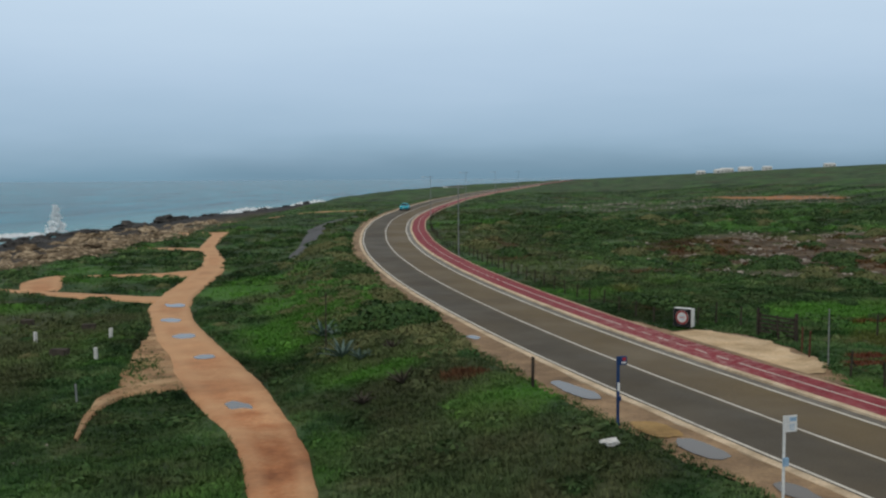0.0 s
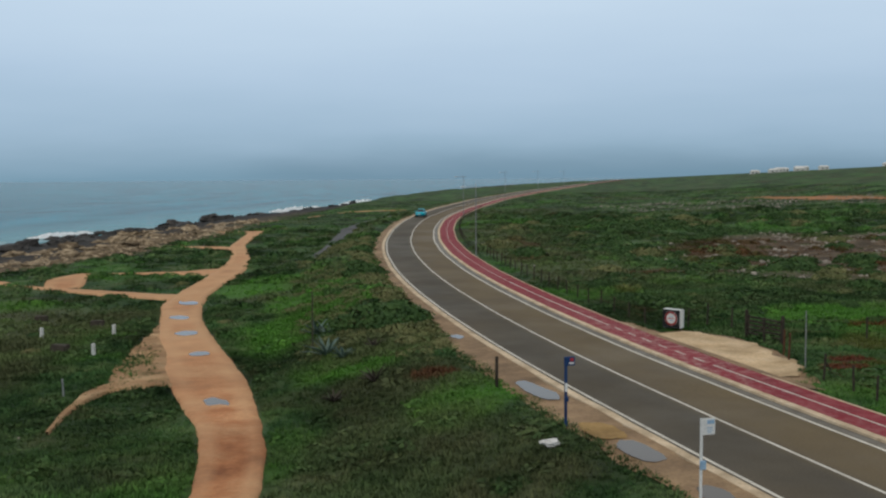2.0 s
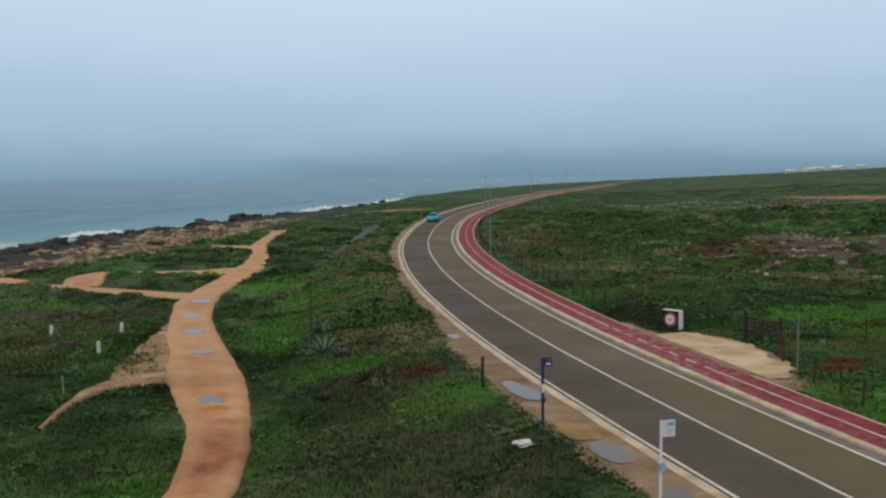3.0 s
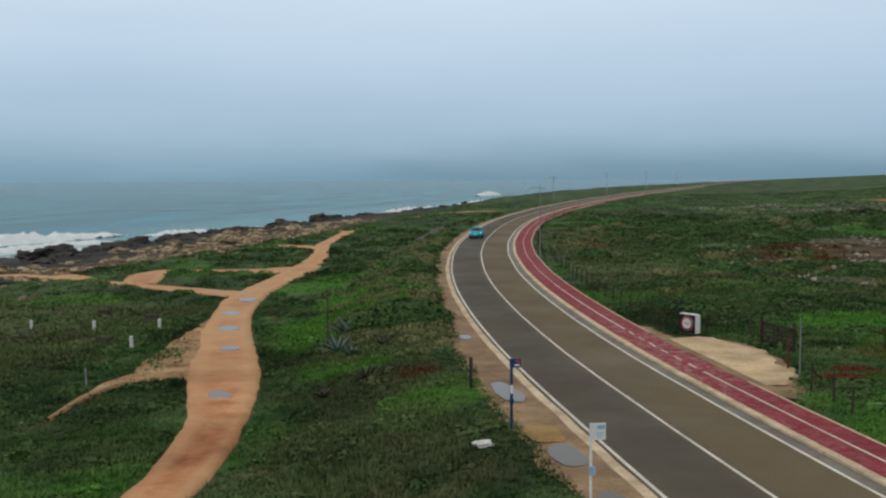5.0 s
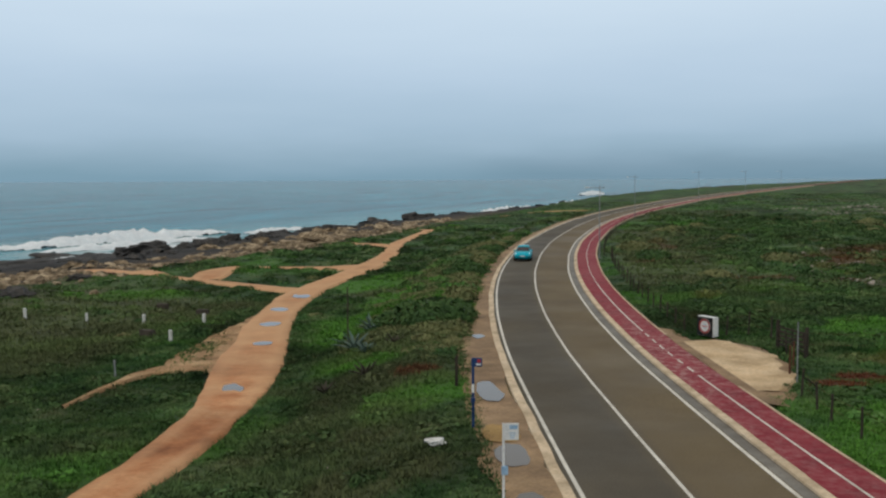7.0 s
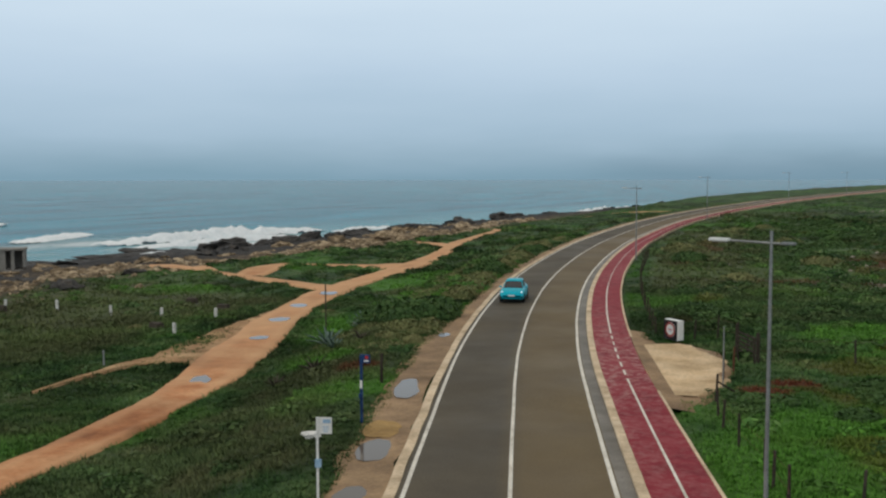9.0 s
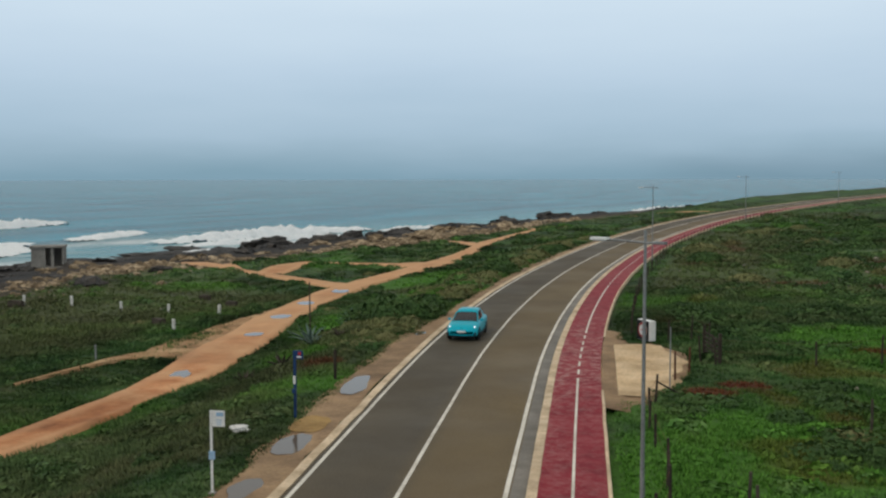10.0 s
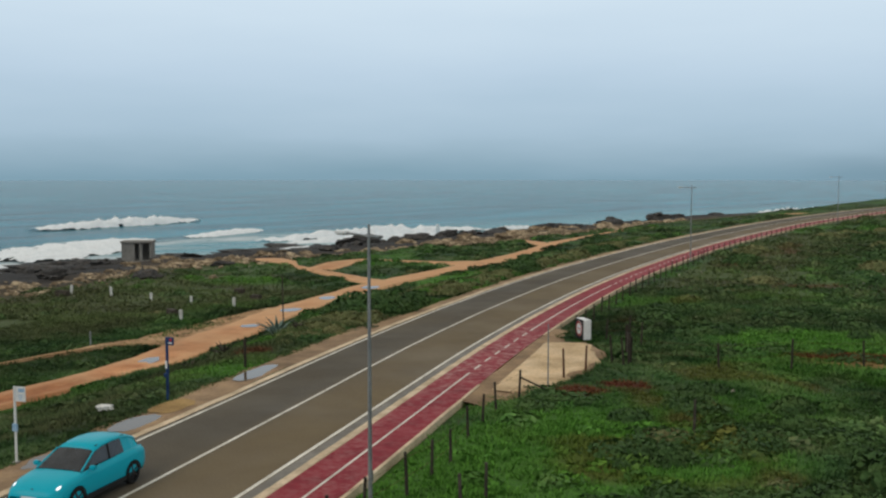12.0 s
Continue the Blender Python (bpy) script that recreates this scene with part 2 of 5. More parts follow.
bump(tn, tl, tb, world_noise(tn, tl, 14.0), 0.3, 0.008)

PUDDLE, pn, pl, pb = material("puddle_water", 0.04)
pb.inputs["Base Color"].default_value = (0.12, 0.095, 0.07, 1)
pb.inputs["IOR"].default_value = 1.33
pb.inputs["Specular IOR Level"].default_value = 0.42
bump(pn, pl, pb, world_noise(pn, pl, 5.0), 0.06, 0.01)

SEA, sn, sl, sb = material("sea_water", 0.22)
sb.inputs["IOR"].default_value = 1.33
sb.inputs["Specular IOR Level"].default_value = 0.1
s_deep = ramp(sn, sl, world_noise(sn, sl, 0.012, 5.0, 0.6, (0.6, 1.0, 1.0)), [(0.3, (0.004, 0.122, 0.178)), (0.7, (0.018, 0.185, 0.240))])
s_band = ramp(sn, sl, world_noise(sn, sl, 0.05, 6.0, 0.65, (1.0, 0.16, 1.0)), [(0.36, grey(0.42)), (0.5, grey(0.95)), (0.66, grey(1.45))])
s_deep = blend(sn, sl, 0.85, s_deep, s_band, "MULTIPLY")
s_near = blend(sn, sl, attribute(sn, "shoal"), s_deep, (0.10, 0.29, 0.32))
s_foam = sn.new("ShaderNodeMath")
s_foam.operation = "MULTIPLY"
sl.new(attribute(sn, "foam"), s_foam.inputs[0])
sl.new(ramp(sn, sl, world_noise(sn, sl, 0.16, 7.0, 0.72, (1.0, 0.55, 1.0)), [(0.36, grey(0.0)), (0.50, grey(1.0))]), s_foam.inputs[1])
sl.new(blend(sn, sl, s_foam.outputs[0], s_near, (0.72, 0.76, 0.78)), sb.inputs["Base Color"])
sl.new(blend(sn, sl, s_foam.outputs[0], grey(0.22), grey(0.9)), sb.inputs["Roughness"])
s_wave = world_noise(sn, sl, 0.09, 8.0, 0.68, (0.55, 1.0, 1.0))
bump(sn, sl, sb, s_wave, 1.0, 1.6)

FOAM = surface("white_foam", [(0.3, (0.78, 0.84, 0.86)), (0.7, (0.92, 0.94, 0.95))], 0.5, 0.95, 3.0, (0.8, 0.2), stain=0.15)

TEAL, cn, cl, cb = material("turquoise_car_paint", 0.28)
cb.inputs["Coat Weight"].default_value, cb.inputs["Coat Roughness"].default_value = 0.06, 0.08
cb.inputs["Specular IOR Level"].default_value = 0.1
cl.new(ramp(cn, cl, world_noise(cn, cl, 900.0), [(0.3, (0.0, 0.37, 0.48)), (0.7, (0.0, 0.42, 0.54))]), cb.inputs["Base Color"])
GLASS, gn, gl, gb = material("dark_car_glass", 0.06)
gl.new(ramp(gn, gl, world_noise(gn, gl, 2.0), [(0.3, (0.012, 0.014, 0.016)), (0.7, (0.03, 0.034, 0.038))]), gb.inputs["Base Color"])
RUBBER = surface("tyre_rubber", [(0.3, (0.012, 0.012, 0.012)), (0.7, (0.028, 0.028, 0.028))], 6.0, 0.85, 30.0, (0.2, 0.005))
ALLOY = surface("dark_alloy", [(0.3, (0.045, 0.045, 0.05)), (0.7, (0.09, 0.09, 0.10))], 6.0, 0.4, 30.0, (0.02, 0.001), metal=0.8)
LAMP_ON, hn, hl, hb = material("lit_headlamp", 0.2)
hb.inputs["Base Color"].default_value = (0.8, 0.82, 0.85, 1)
hb.inputs["Emission Color"].default_value, hb.inputs["Emission Strength"].default_value = (0.9, 0.95, 1.0, 1), 0.9


# ---- the plan: road line, levels, tracks ----
def smoothstep(v, a, b):
    k = np.clip((v - a) / (b - a), 0, 1)
    return k * k * (3 - 2 * k)


def lattice(ix, iy, seed):
    h = np.sin(ix * 127.1 + iy * 311.7 + seed * 74.7) * 43758.5453
    return h - np.floor(h)


def value_noise(x, y, size, seed=0):
    x, y = np.asarray(x, float) / size, np.asarray(y, float) / size
    ix, iy = np.floor(x), np.floor(y)
    fx, fy = x - ix, y - iy
    fx, fy = fx * fx * (3 - 2 * fx), fy * fy * (3 - 2 * fy)
    a, b = lattice(ix, iy, seed), lattice(ix + 1, iy, seed)
    c, d = lattice(ix, iy + 1, seed), lattice(ix + 1, iy + 1, seed)
    return (a + (b - a) * fx) * (1 - fy) + (c + (d - c) * fx) * fy


def layered_noise(x, y, size, seed=0):
    return 0.55 * value_noise(x, y, size, seed) + 0.3 * value_noise(x, y, size * 0.43, seed + 3) + 0.15 * value_noise(x, y, size * 0.19, seed + 7)


ROAD_Y = [-80, 0, 25, 40, 55, 70, 85, 100, 120, 140, 165, 190, 210, 240, 300, 400, 600, 900, 5000]
ROAD_X = [53, 27, 18.5, 13.4, 8.4, 4.1, 0.4, -2.7, -6.0, -8.4, -10.1, -10.6, -9.8, -7.0, 0, 15, 50, 110, 1300]
ROAD_Z = [0.3, 0.35, 0.36, 0.34, 0.45, 0.58, 0.7, 0.78, 0.9, 1.12, 1.4, 1.8, 2.1, 2.6, 3.2, 3.6, 4.2, 5.5, 14]
FINE_Y = np.arange(-80, 5000, 1.0)
KERNEL = np.hanning(23) / np.hanning(23).sum()


def softened(values):
    v = np.interp(FINE_Y, ROAD_Y, values)
    v = np.concatenate([np.full(11, v[0]) + np.arange(-11, 0) * (v[1] - v[0]), v, v[-1] + np.arange(1, 12) * (v[-1] - v[-2])])
    return np.convolve(v, KERNEL, "valid")


LINE_X, LINE_Z = softened(ROAD_X), softened(ROAD_Z)
LINE_S = np.gradient(LINE_X)


def road_x(y):
    return np.interp(y, FINE_Y, LINE_X)


def road_z(y):
    return np.interp(y, FINE_Y, LINE_Z)


def road_k(y):
    return np.sqrt(1 + np.interp(y, FINE_Y, LINE_S) ** 2)


def on_road(off, y):
    """Plan place at an offset to the right of the road's middle."""
    return road_x(y) + off * road_k(y)


SHORE_Y = [-80, 60, 115, 140, 165, 190, 240, 320, 500, 615, 770, 1000, 1500, 2500, 5000]
SHORE_X = [-114, -117, -121, -117, -111, -113, -116, -112, -92, -76, -48, 5, 130, 420, 1200]
SEA_Z = -7.4


def shore_x(y):
    return np.interp(y, SHORE_Y, SHORE_X)


# tracks: rows of x, y, half width
MAIN_TRACK = [(-4.2, 24, 1.35), (-6.15, 36.5, 1.45), (-7.2, 41.4, 1.55), (-9.0, 47.4, 1.8), (-11.5, 53.8, 2.2), (-12.8, 57, 2.5), (-14.5, 61, 2.6), (-17.2, 68, 2.25), (-20.2, 75, 2.2),
              (-23.1, 83, 2.0), (-26.3, 93, 2.1), (-27.7, 101, 1.9), (-28.6, 112, 1.9), (-29.9, 124, 2.0), (-32.2, 137, 1.6), (-35.6, 149.5, 1.3), (-39.3, 162, 1.3), (-42.6, 181, 1.5), (-45.6, 198, 1.7), (-47.2, 207, 1.7)]
CROSS_TRACK = [(-26.8, 98.5, 1.9), (-30.5, 99.2, 1.6), (-35.7, 101.4, 1.25), (-43.3, 104.3, 1.15), (-50, 106.8, 1.2), (-55, 111, 1.5), (-62, 117.5, 2.3), (-70, 124, 3.2), (-77, 130, 2.6), (-82.5, 132.5, 1.0)]
ISLAND_TRACK = [(-43.5, 105, 1.8), (-45.0, 109, 2.5), (-46.6, 113, 2.5), (-47.2, 117.5, 1.5), (-46.6, 120, 0.6)]
LOOP_TRACK = [(-29.2, 121.5, 3.6), (-31.4, 121.6, 3.9), (-33.4, 120.8, 2.6), (-35.4, 120.4, 1.5), (-38.0, 120.3, 0.9), (-42, 119.8, 0.5), (-45.5, 119.2, 0.4)]
UPPER_TRACK = [(-36.3, 152.5, 1.8), (-39.5, 156.0, 1.5), (-44.2, 161.5, 1.3), (-51, 172, 1.1), (-58, 184, 0.9), (-65, 195, 0.5)]
TOP_TRACK = [(-46.8, 205, 1.7), (-51, 212, 1.5), (-58, 226, 1.2), (-65.5, 242, 0.9), (-72, 249, 0.5)]
FAR_TRACK = [(-62, 287, 1.6), (-44, 296, 2.0), (-24, 303, 1.8)]
SIDE_TRACK = [(-13.6, 60.2, 2.2), (-16.4, 59.2, 2.4), (-18.4, 57.8, 1.3), (-19.4, 55.2, 0.45), (-19.1, 52.5, 0.24), (-18.5, 49.5, 0.16), (-17.3, 45.0, 0.06)]
WORN_PATCH = [(-24.0, 82, 0.5), (-21.9, 75, 1.3), (-20.6, 70, 1.9), (-19.7, 66.5, 2.1), (-18.6, 63, 2.5), (-17.8, 60, 2.6), (-17.6, 58, 1.8)]
OLD_LANE = [(-20.4, 131, 0.5), (-20.9, 138, 1.2), (-21.0, 149, 1.5), (-23.5, 175, 2.0), (-26.8, 205, 2.2), (-26.5, 235, 2.0), (-22.3, 281, 1.6)]
SAND_PATCH = [(18.7, 48.6, 0.7), (18.2, 51.4, 1.9), (17.5, 55, 2.7), (16.3, 59, 2.6), (14.8, 62.2, 1.1)]
TRACKS = [MAIN_TRACK, CROSS_TRACK, ISLAND_TRACK, LOOP_TRACK, UPPER_TRACK, TOP_TRACK, FAR_TRACK, SIDE_TRACK, WORN_PATCH, OLD_LANE, SAND_PATCH]


def track_cover(x, y, tracks=TRACKS):
    """1 on a track, falling to 0 within a metre of its edge."""
    cover = np.zeros(np.shape(x))
    for rows in tracks:
        for (ax, ay, aw), (bx, by, bw) in zip(rows, rows[1:]):
            d2 = (bx - ax) ** 2 + (by - ay) ** 2
            k = np.clip(((x - ax) * (bx - ax) + (y - ay) * (by - ay)) / d2, 0, 1)
            d = np.hypot(x - ax - k * (bx - ax), y - ay - k * (by - ay)) - 0.86 * (aw + k * (bw - aw))
            cover = np.maximum(cover, 1 - smoothstep(d, -0.1, 0.7))
    return cover


def road_offset(x, y):
    return (x - road_x(y)) / road_k(y)


def shoulder_edge(y):
    """Offset at which the brown dirt beside the road gives way to grass."""
    return -np.interp(y, [0, 22, 48, 62, 78, 100, 400], [6.0, 6.0, 5.9, 5.4, 5.0, 4.7, 4.6]) - 0.5 * (value_noise(y * 1.0, y * 0 + 2, 3.0, 5) - 0.5)


def smooth_level(x, y):
    """The lie of the land without its small bumps."""
    x, y = np.asarray(x, float), np.asarray(y, float)
    off, rz = road_offset(x, y), road_z(y)
    field = np.interp(y, [20, 41, 53, 64, 73, 90, 115, 160, 200, 300, 500, 900, 5000], [-1.48, -1.64, -2.06, -2.0, -1.86, -1.95, -1.5, -0.9, -0.7, -0.1, 0.5, 1.6, 6.0])
    bank = smoothstep(-off, 6.6, 17.0)
    left = (rz - 0.06) * (1 - bank) + field * bank
    left = left + 0.45 * np.exp(-((-off - 9.2) / 2.0) ** 2) * smoothstep(y, 52, 62) * (1 - smoothstep(y, 120, 150))
    inland = (x - shore_x(y)) * np.interp(y, [300, 500, 900], [1.0, 1.7, 2.5])
    coast = np.interp(inland, [-300, -40, 0, 5, 12, 20, 52, 84, 130], [-14, -10, -7.8, -6.6, -5.4, -4.7, -3.1, 0.0, 6.0])
    blend_c = smoothstep(inland, 50, 84)
    left = np.minimum(left, np.where(inland < 84, np.minimum(coast, 9) * (1 - blend_c) + left * blend_c, left))
    right = rz - 0.02 + 0.12 * smoothstep(off, 8, 14) + 34 * (1 - np.exp(-np.maximum(off - 42, 0) / 520)) * smoothstep(off, 30, 130)
    return np.where(off < 0, left, right)


def ground_level(x, y):
    off = road_offset(x, y)
    rough = smoothstep(np.abs(off), 7.2, 12) * (1 - track_cover(x, y))
    z = smooth_level(x, y)
    z = z + rough * (0.75 * (layered_noise(x, y, 6.5, 1) - 0.5) + 0.9 * (layered_noise(x, y, 26, 2) - 0.5) * smoothstep(np.abs(off), 10, 35))
    comb = smoothstep(-off, 6.8, 9.0) * (1 - smoothstep(-off, 15, 22)) * smoothstep(y, 40, 55) * (1 - smoothstep(y, 150, 190))
    z = z + comb * (1 - track_cover(x, y)) * 0.85 * (layered_noise(x + 0.5 * y, y * 0.8 - 0.4 * x, 4.2, 17) - 0.42)
    inland = x - shore_x(y)
    rocky = smoothstep(inland, -10, 6) * (1 - smoothstep(inland, 55, 85))
    return z + rocky * 1.5 * (layered_noise(x, y, 9, 12) - 0.45) * (1 - track_cover(x, y))


def blob(x, y, cx, cy, rx, ry, seed=0):
    d = np.hypot((x - cx) / rx, (y - cy) / ry) + 0.8 * (layered_noise(x, y, max(rx, ry) * 0.8, 20 + seed) - 0.5)
    return 1 - smoothstep(d, 0.65, 1.05)


def growth(x, y):
    """What grows where: lush, dry, rust, stony, clay, wet, each 0 to 1."""
    off, inland = road_offset(x, y), x - shore_x(y)
    n1, n2, n3 = layered_noise(x, y, 9, 31), layered_noise(x, y, 15, 37), layered_noise(x, y, 6, 41)
    lush = smoothstep(n1, 0.56, 0.74) * 0.55
    for k, (cx, cy, rx, ry) in enumerate([(-20, 106, 7, 9), (-11, 74, 6, 12), (-4.5, 57, 4, 4), (2.5, 45.5, 3.5, 5), (-14, 92, 5, 8), (-6.5, 80, 3, 6), (26, 41, 8, 7.5), (22.5, 35, 5, 8), (30, 68, 10, 6), (-46, 92, 9, 3.5), (-60, 66, 7, 6)]):
        lush = np.maximum(lush, 0.85 * blob(x, y, cx, cy, rx, ry, k))
    dry = smoothstep(n2, 0.56, 0.8) * 0.6
    bank = smoothstep(-off, 6.5, 8.5) * (1 - smoothstep(-off, 11, 16))
    dry = np.maximum(dry, bank * 0.8 * smoothstep(n3, 0.44, 0.66))
    dry = np.maximum(dry, 0.7 * (smoothstep(off, 8, 10) * (1 - smoothstep(off, 17, 26))) * smoothstep(y, 75, 95) * (1 - smoothstep(y, 150, 190)))
    dry = np.maximum(dry, 0.72 * smoothstep(-x, 22, 30) * smoothstep(y, 48, 58) * (1 - smoothstep(y, 86, 96)))
    rust = smoothstep(layered_noise(x, y, 7, 53), 0.68, 0.80) * 0.4 * smoothstep(off, 8, 14)
    for k, (cx, cy, rx, ry) in enumerate([(21.8, 50.3, 1.6, 1.3), (23, 53, 1.4, 0.9), (31, 65, 5, 1.7), (0.9, 50.5, 1.6, 1.0), (50, 112, 28, 40)]):
        rust = np.maximum(rust, (0.6 if rx > 20 or cx < 10 else 0.85) * blob(x, y, cx, cy, rx, ry, 60 + k))
    edge = np.interp(y, [70, 108, 135, 250, 500], [64, 64, 52, 50, 35])
    stony = smoothstep(inland, -20, 2) * (1 - smoothstep(inland + 26 * (layered_noise(x, y, 20, 43) - 0.5), edge - 12, edge + 10)) * np.where(off < 0, 1, 0)
    stony = np.maximum(stony, 0.75 * blob(x, y, 54, 114, 32, 44, 3) * smoothstep(n3, 0.28, 0.5))
    stony = np.maximum(stony, 0.25 * blob(x, y, 62, 232, 42, 28, 5) * smoothstep(n3, 0.35, 0.6))
    u, v = (x - 83) * 0.268 - (y - 244) * 0.963, (x - 83) * 0.963 + (y - 244) * 0.268
    clay = np.maximum(blob(u, v, 0, 0, 34, 4.5, 8), 0.6 * blob(x, y, 33, 63.0, 6, 0.8, 9))
    wet = 1 - smoothstep(inland + 18 * (layered_noise(x, y, 14, 47) - 0.5) - 16 * (1 - smoothstep(y, 98, 113)), 27, 47)
    wet = np.where(off < 0, wet, 0)
    shade = 1 - 0.8 * blob(x, y, -16, 45, 10, 10, 15)
    lush, dry = lush * shade, dry * shade
    for v in (lush, dry):
        v *= 1 - np.clip(stony * 0.7, 0, 1)
    return {"lush": lush, "dry": dry, "rust": rust, "stony": stony, "clay": clay, "wet": wet}


# ---- mesh helpers ----
def array_mesh(name, verts, faces, mats=(), attributes=None, smooth=False):
    """A mesh from arrays; all faces have the same number of corners."""
    me = bpy.data.meshes.new(name)
    verts, faces = np.asarray(verts, np.float32), np.asarray(faces, np.int32)
    me.vertices.add(len(verts))
    me.vertices.foreach_set("co", verts.ravel())
    count, corners = faces.shape
    me.loops.add(count * corners)
    me.loops.foreach_set("vertex_index", faces.ravel())
    me.polygons.add(count)
    me.polygons.foreach_set("loop_start", np.arange(0, count * corners, corners, dtype=np.int32))
    me.polygons.foreach_set("use_smooth", np.full(count, smooth))
    for key, values in (attributes or {}).items():
        me.attributes.new(key, "FLOAT", "POINT").data.foreach_set("value", np.asarray(values, np.float32).ravel())
    for m in mats:
        me.materials.append(m)
    me.update(calc_edges=True)
    me.validate()
    return me


def grid_faces(rows, cols):
    i = np.arange(rows - 1)[:, None] * cols + np.arange(cols - 1)[None, :]
    return np.stack([i, i + 1, i + cols + 1, i + cols], -1).reshape(-1, 4)


def part(name, bm, mat, parent=None, label="", at=None, smooth=False):
    """Links a bmesh as one mesh object, under a thing if one is given."""
    me = bpy.data.meshes.new(name)
    bmesh.ops.recalc_face_normals(bm, faces=bm.faces)
    if smooth:
        for f in bm.faces:
            f.smooth = True
    bm.to_mesh(me)
    bm.free()
    me.materials.append(mat)
    ob = new(name, me)
    ob.parent = parent
    if at is not None:
        ob.matrix_basis = at
    if label:
        tagged(ob, label)
    return ob


def thing(name, m, label, category, group=""):
    ob = new(name)
    ob.empty_display_size = 0.2
    ob.matrix_basis = m
    return tagged(ob, label, category, group)


def box(bm, sx, sy, sz, x=0, y=0, z=0, bevel=0.0, turn=None):
    m = Matrix.Translation((x, y, z)) @ (turn or Matrix()) @ Matrix.Diagonal((sx, sy, sz, 1))
    got = bmesh.ops.create_cube(bm, size=1.0, matrix=m)
    if bevel:
        vs = set(got["verts"])
        es = [e for e in bm.edges if e.verts[0] in vs and e.verts[1] in vs]
        bmesh.ops.bevel(bm, geom=es, offset=bevel, segments=2, affect="EDGES")
    return bm


def rod(bm, a, b, r0, r1=None, sides=10):
    a, b = Vector(a), Vector(b)
    d = b - a
    m = Matrix.Translation((a + b) / 2) @ d.to_track_quat("Z", "Y").to_matrix().to_4x4()
    bmesh.ops.create_cone(bm, cap_ends=True, segments=sides, radius1=r0, radius2=r0 if r1 is None else r1, depth=d.length, matrix=m)
    return bm


def made(fn, *args, **kw):
    return fn(bmesh.new(), *args, **kw)


# ---- ground, sea ----
def spaced(*runs):
    """Values from runs of (start, end, first step, growth)."""
    out = []
    for a, b, step, grow in runs:
        v = a
        while v < b:
            out.append(v)
            v += step
            step *= grow
    return np.array(out)


def build_ground():
    ys = np.append(spaced((-40, 20, 3.0, 1.0), (20, 125, 0.65, 1.0), (125, 330, 0.8, 1.012), (330, 4900, 4.0, 1.06)), 4900)
    left = spaced((0, 17, 0.5, 1.0), (17, 75, 0.8, 1.0), (75, 160, 1.1, 1.0), (160, 500, 2.0, 1.25))
    right = spaced((0.5, 16, 0.5, 1.0), (16, 60, 0.8, 1.0), (60, 4000, 1.0, 1.06))
    offs = np.concatenate([-left[::-1], right])
    yy = np.repeat(ys[:, None], len(offs), 1)
    xx = road_x(yy) + offs[None, :] * road_k(yy)
    # far rows fan out to the sides so that the sheet meets the horizon
    zz = ground_level(xx, yy)
    off = road_offset(xx, yy)
    zz = zz - 0.14 * track_cover(xx, yy)
    edge = shoulder_edge(yy)
    under = smoothstep(off, edge - 0.9, edge - 0.1) * (1 - smoothstep(off, 7.0, 7.7))
    zz = zz - 0.16 * under
    me = array_mesh("ground", np.stack([xx, yy, zz], -1).reshape(-1, 3), grid_faces(len(ys), len(offs)), [GROUND], growth(xx.ravel(), yy.ravel()), True)
    tagged(new("ground", me), "rolling coastal scrubland with grass, dry patches and bare rock", "ground", kind="structure")


def build_sea():
    ys = np.append(spaced((-400, 0, 40, 1.0), (0, 420, 4.0, 1.0), (420, 4950, 8, 1.12)), 4950)
    ds = np.concatenate([-spaced((6, 4800, 3.0, 1.07))[::-1], [0, 6, 14]])
    yy = np.repeat(ys[:, None], len(ds), 1)
    xx = shore_x(yy) + ds[None, :]
    inland = xx - shore_x(yy)
    surf_zone = 1 - smoothstep(yy, 235, 275)
    foam = (smoothstep(inland, -30, -12) * np.clip(3.2 * layered_noise(xx, yy, 20, 71) - 1.25, 0, 1) * (0.3 + 0.7 * surf_zone)
            + surf_zone * smoothstep(inland, -75, -45) * (1 - smoothstep(inland, -8, 4)) * np.clip(3.4 * layered_noise(xx, yy * 0.6, 17, 72) - 1.35, 0, 1))
    foam = np.clip(foam, 0, 1)
    swell = smoothstep(-inland, 20, 70) * 0.22 * np.sin((inland * 0.9 + 0.25 * yy) * 0.16 + 5 * layered_noise(xx, yy, 60, 73))
    me = array_mesh("sea", np.stack([xx, yy, SEA_Z + swell], -1).reshape(-1, 3), grid_faces(len(ys), len(ds)), [SEA],
                    {"foam": foam, "shoal": smoothstep(inland, -90, -10) * 0.8}, True)
    tagged(new("sea", me), "grey-blue choppy ocean with white surf along the rocks", "sea", kind="structure")


build_ground()
build_sea()


# ---- road, kerbs, cycle path, tracks ----
ROAD_ROWS = np.append(spaced((-40, 260, 1.0, 1.0), (260, 900, 2.0, 1.05)), 900)


def sweep(name, profile, mat, label, ys=ROAD_ROWS, category="road", attributes=None, wobble=0.0, parent=None):
    """A profile of (offset, height) swept along the road."""
    p = np.array(profile)
    ys = np.asarray(ys, float)
    yy = np.repeat(ys[:, None], len(p), 1)
    off = p[None, :, 0] + wobble * (value_noise(yy, p[None, :, 0] * 3 + yy * 0, 2.3, 9) - 0.5)
    xx = road_x(yy) + off * road_k(yy)
    zz = road_z(yy) + p[None, :, 1]
    at = {k: f(off.ravel(), yy.ravel()) for k, f in (attributes or {}).items()}
    ob = new(name, array_mesh(name, np.stack([xx, yy, zz], -1).reshape(-1, 3), grid_faces(len(ys), len(p)), [mat], at))
    ob.parent = parent
    return tagged(ob, label, category, kind="structure")


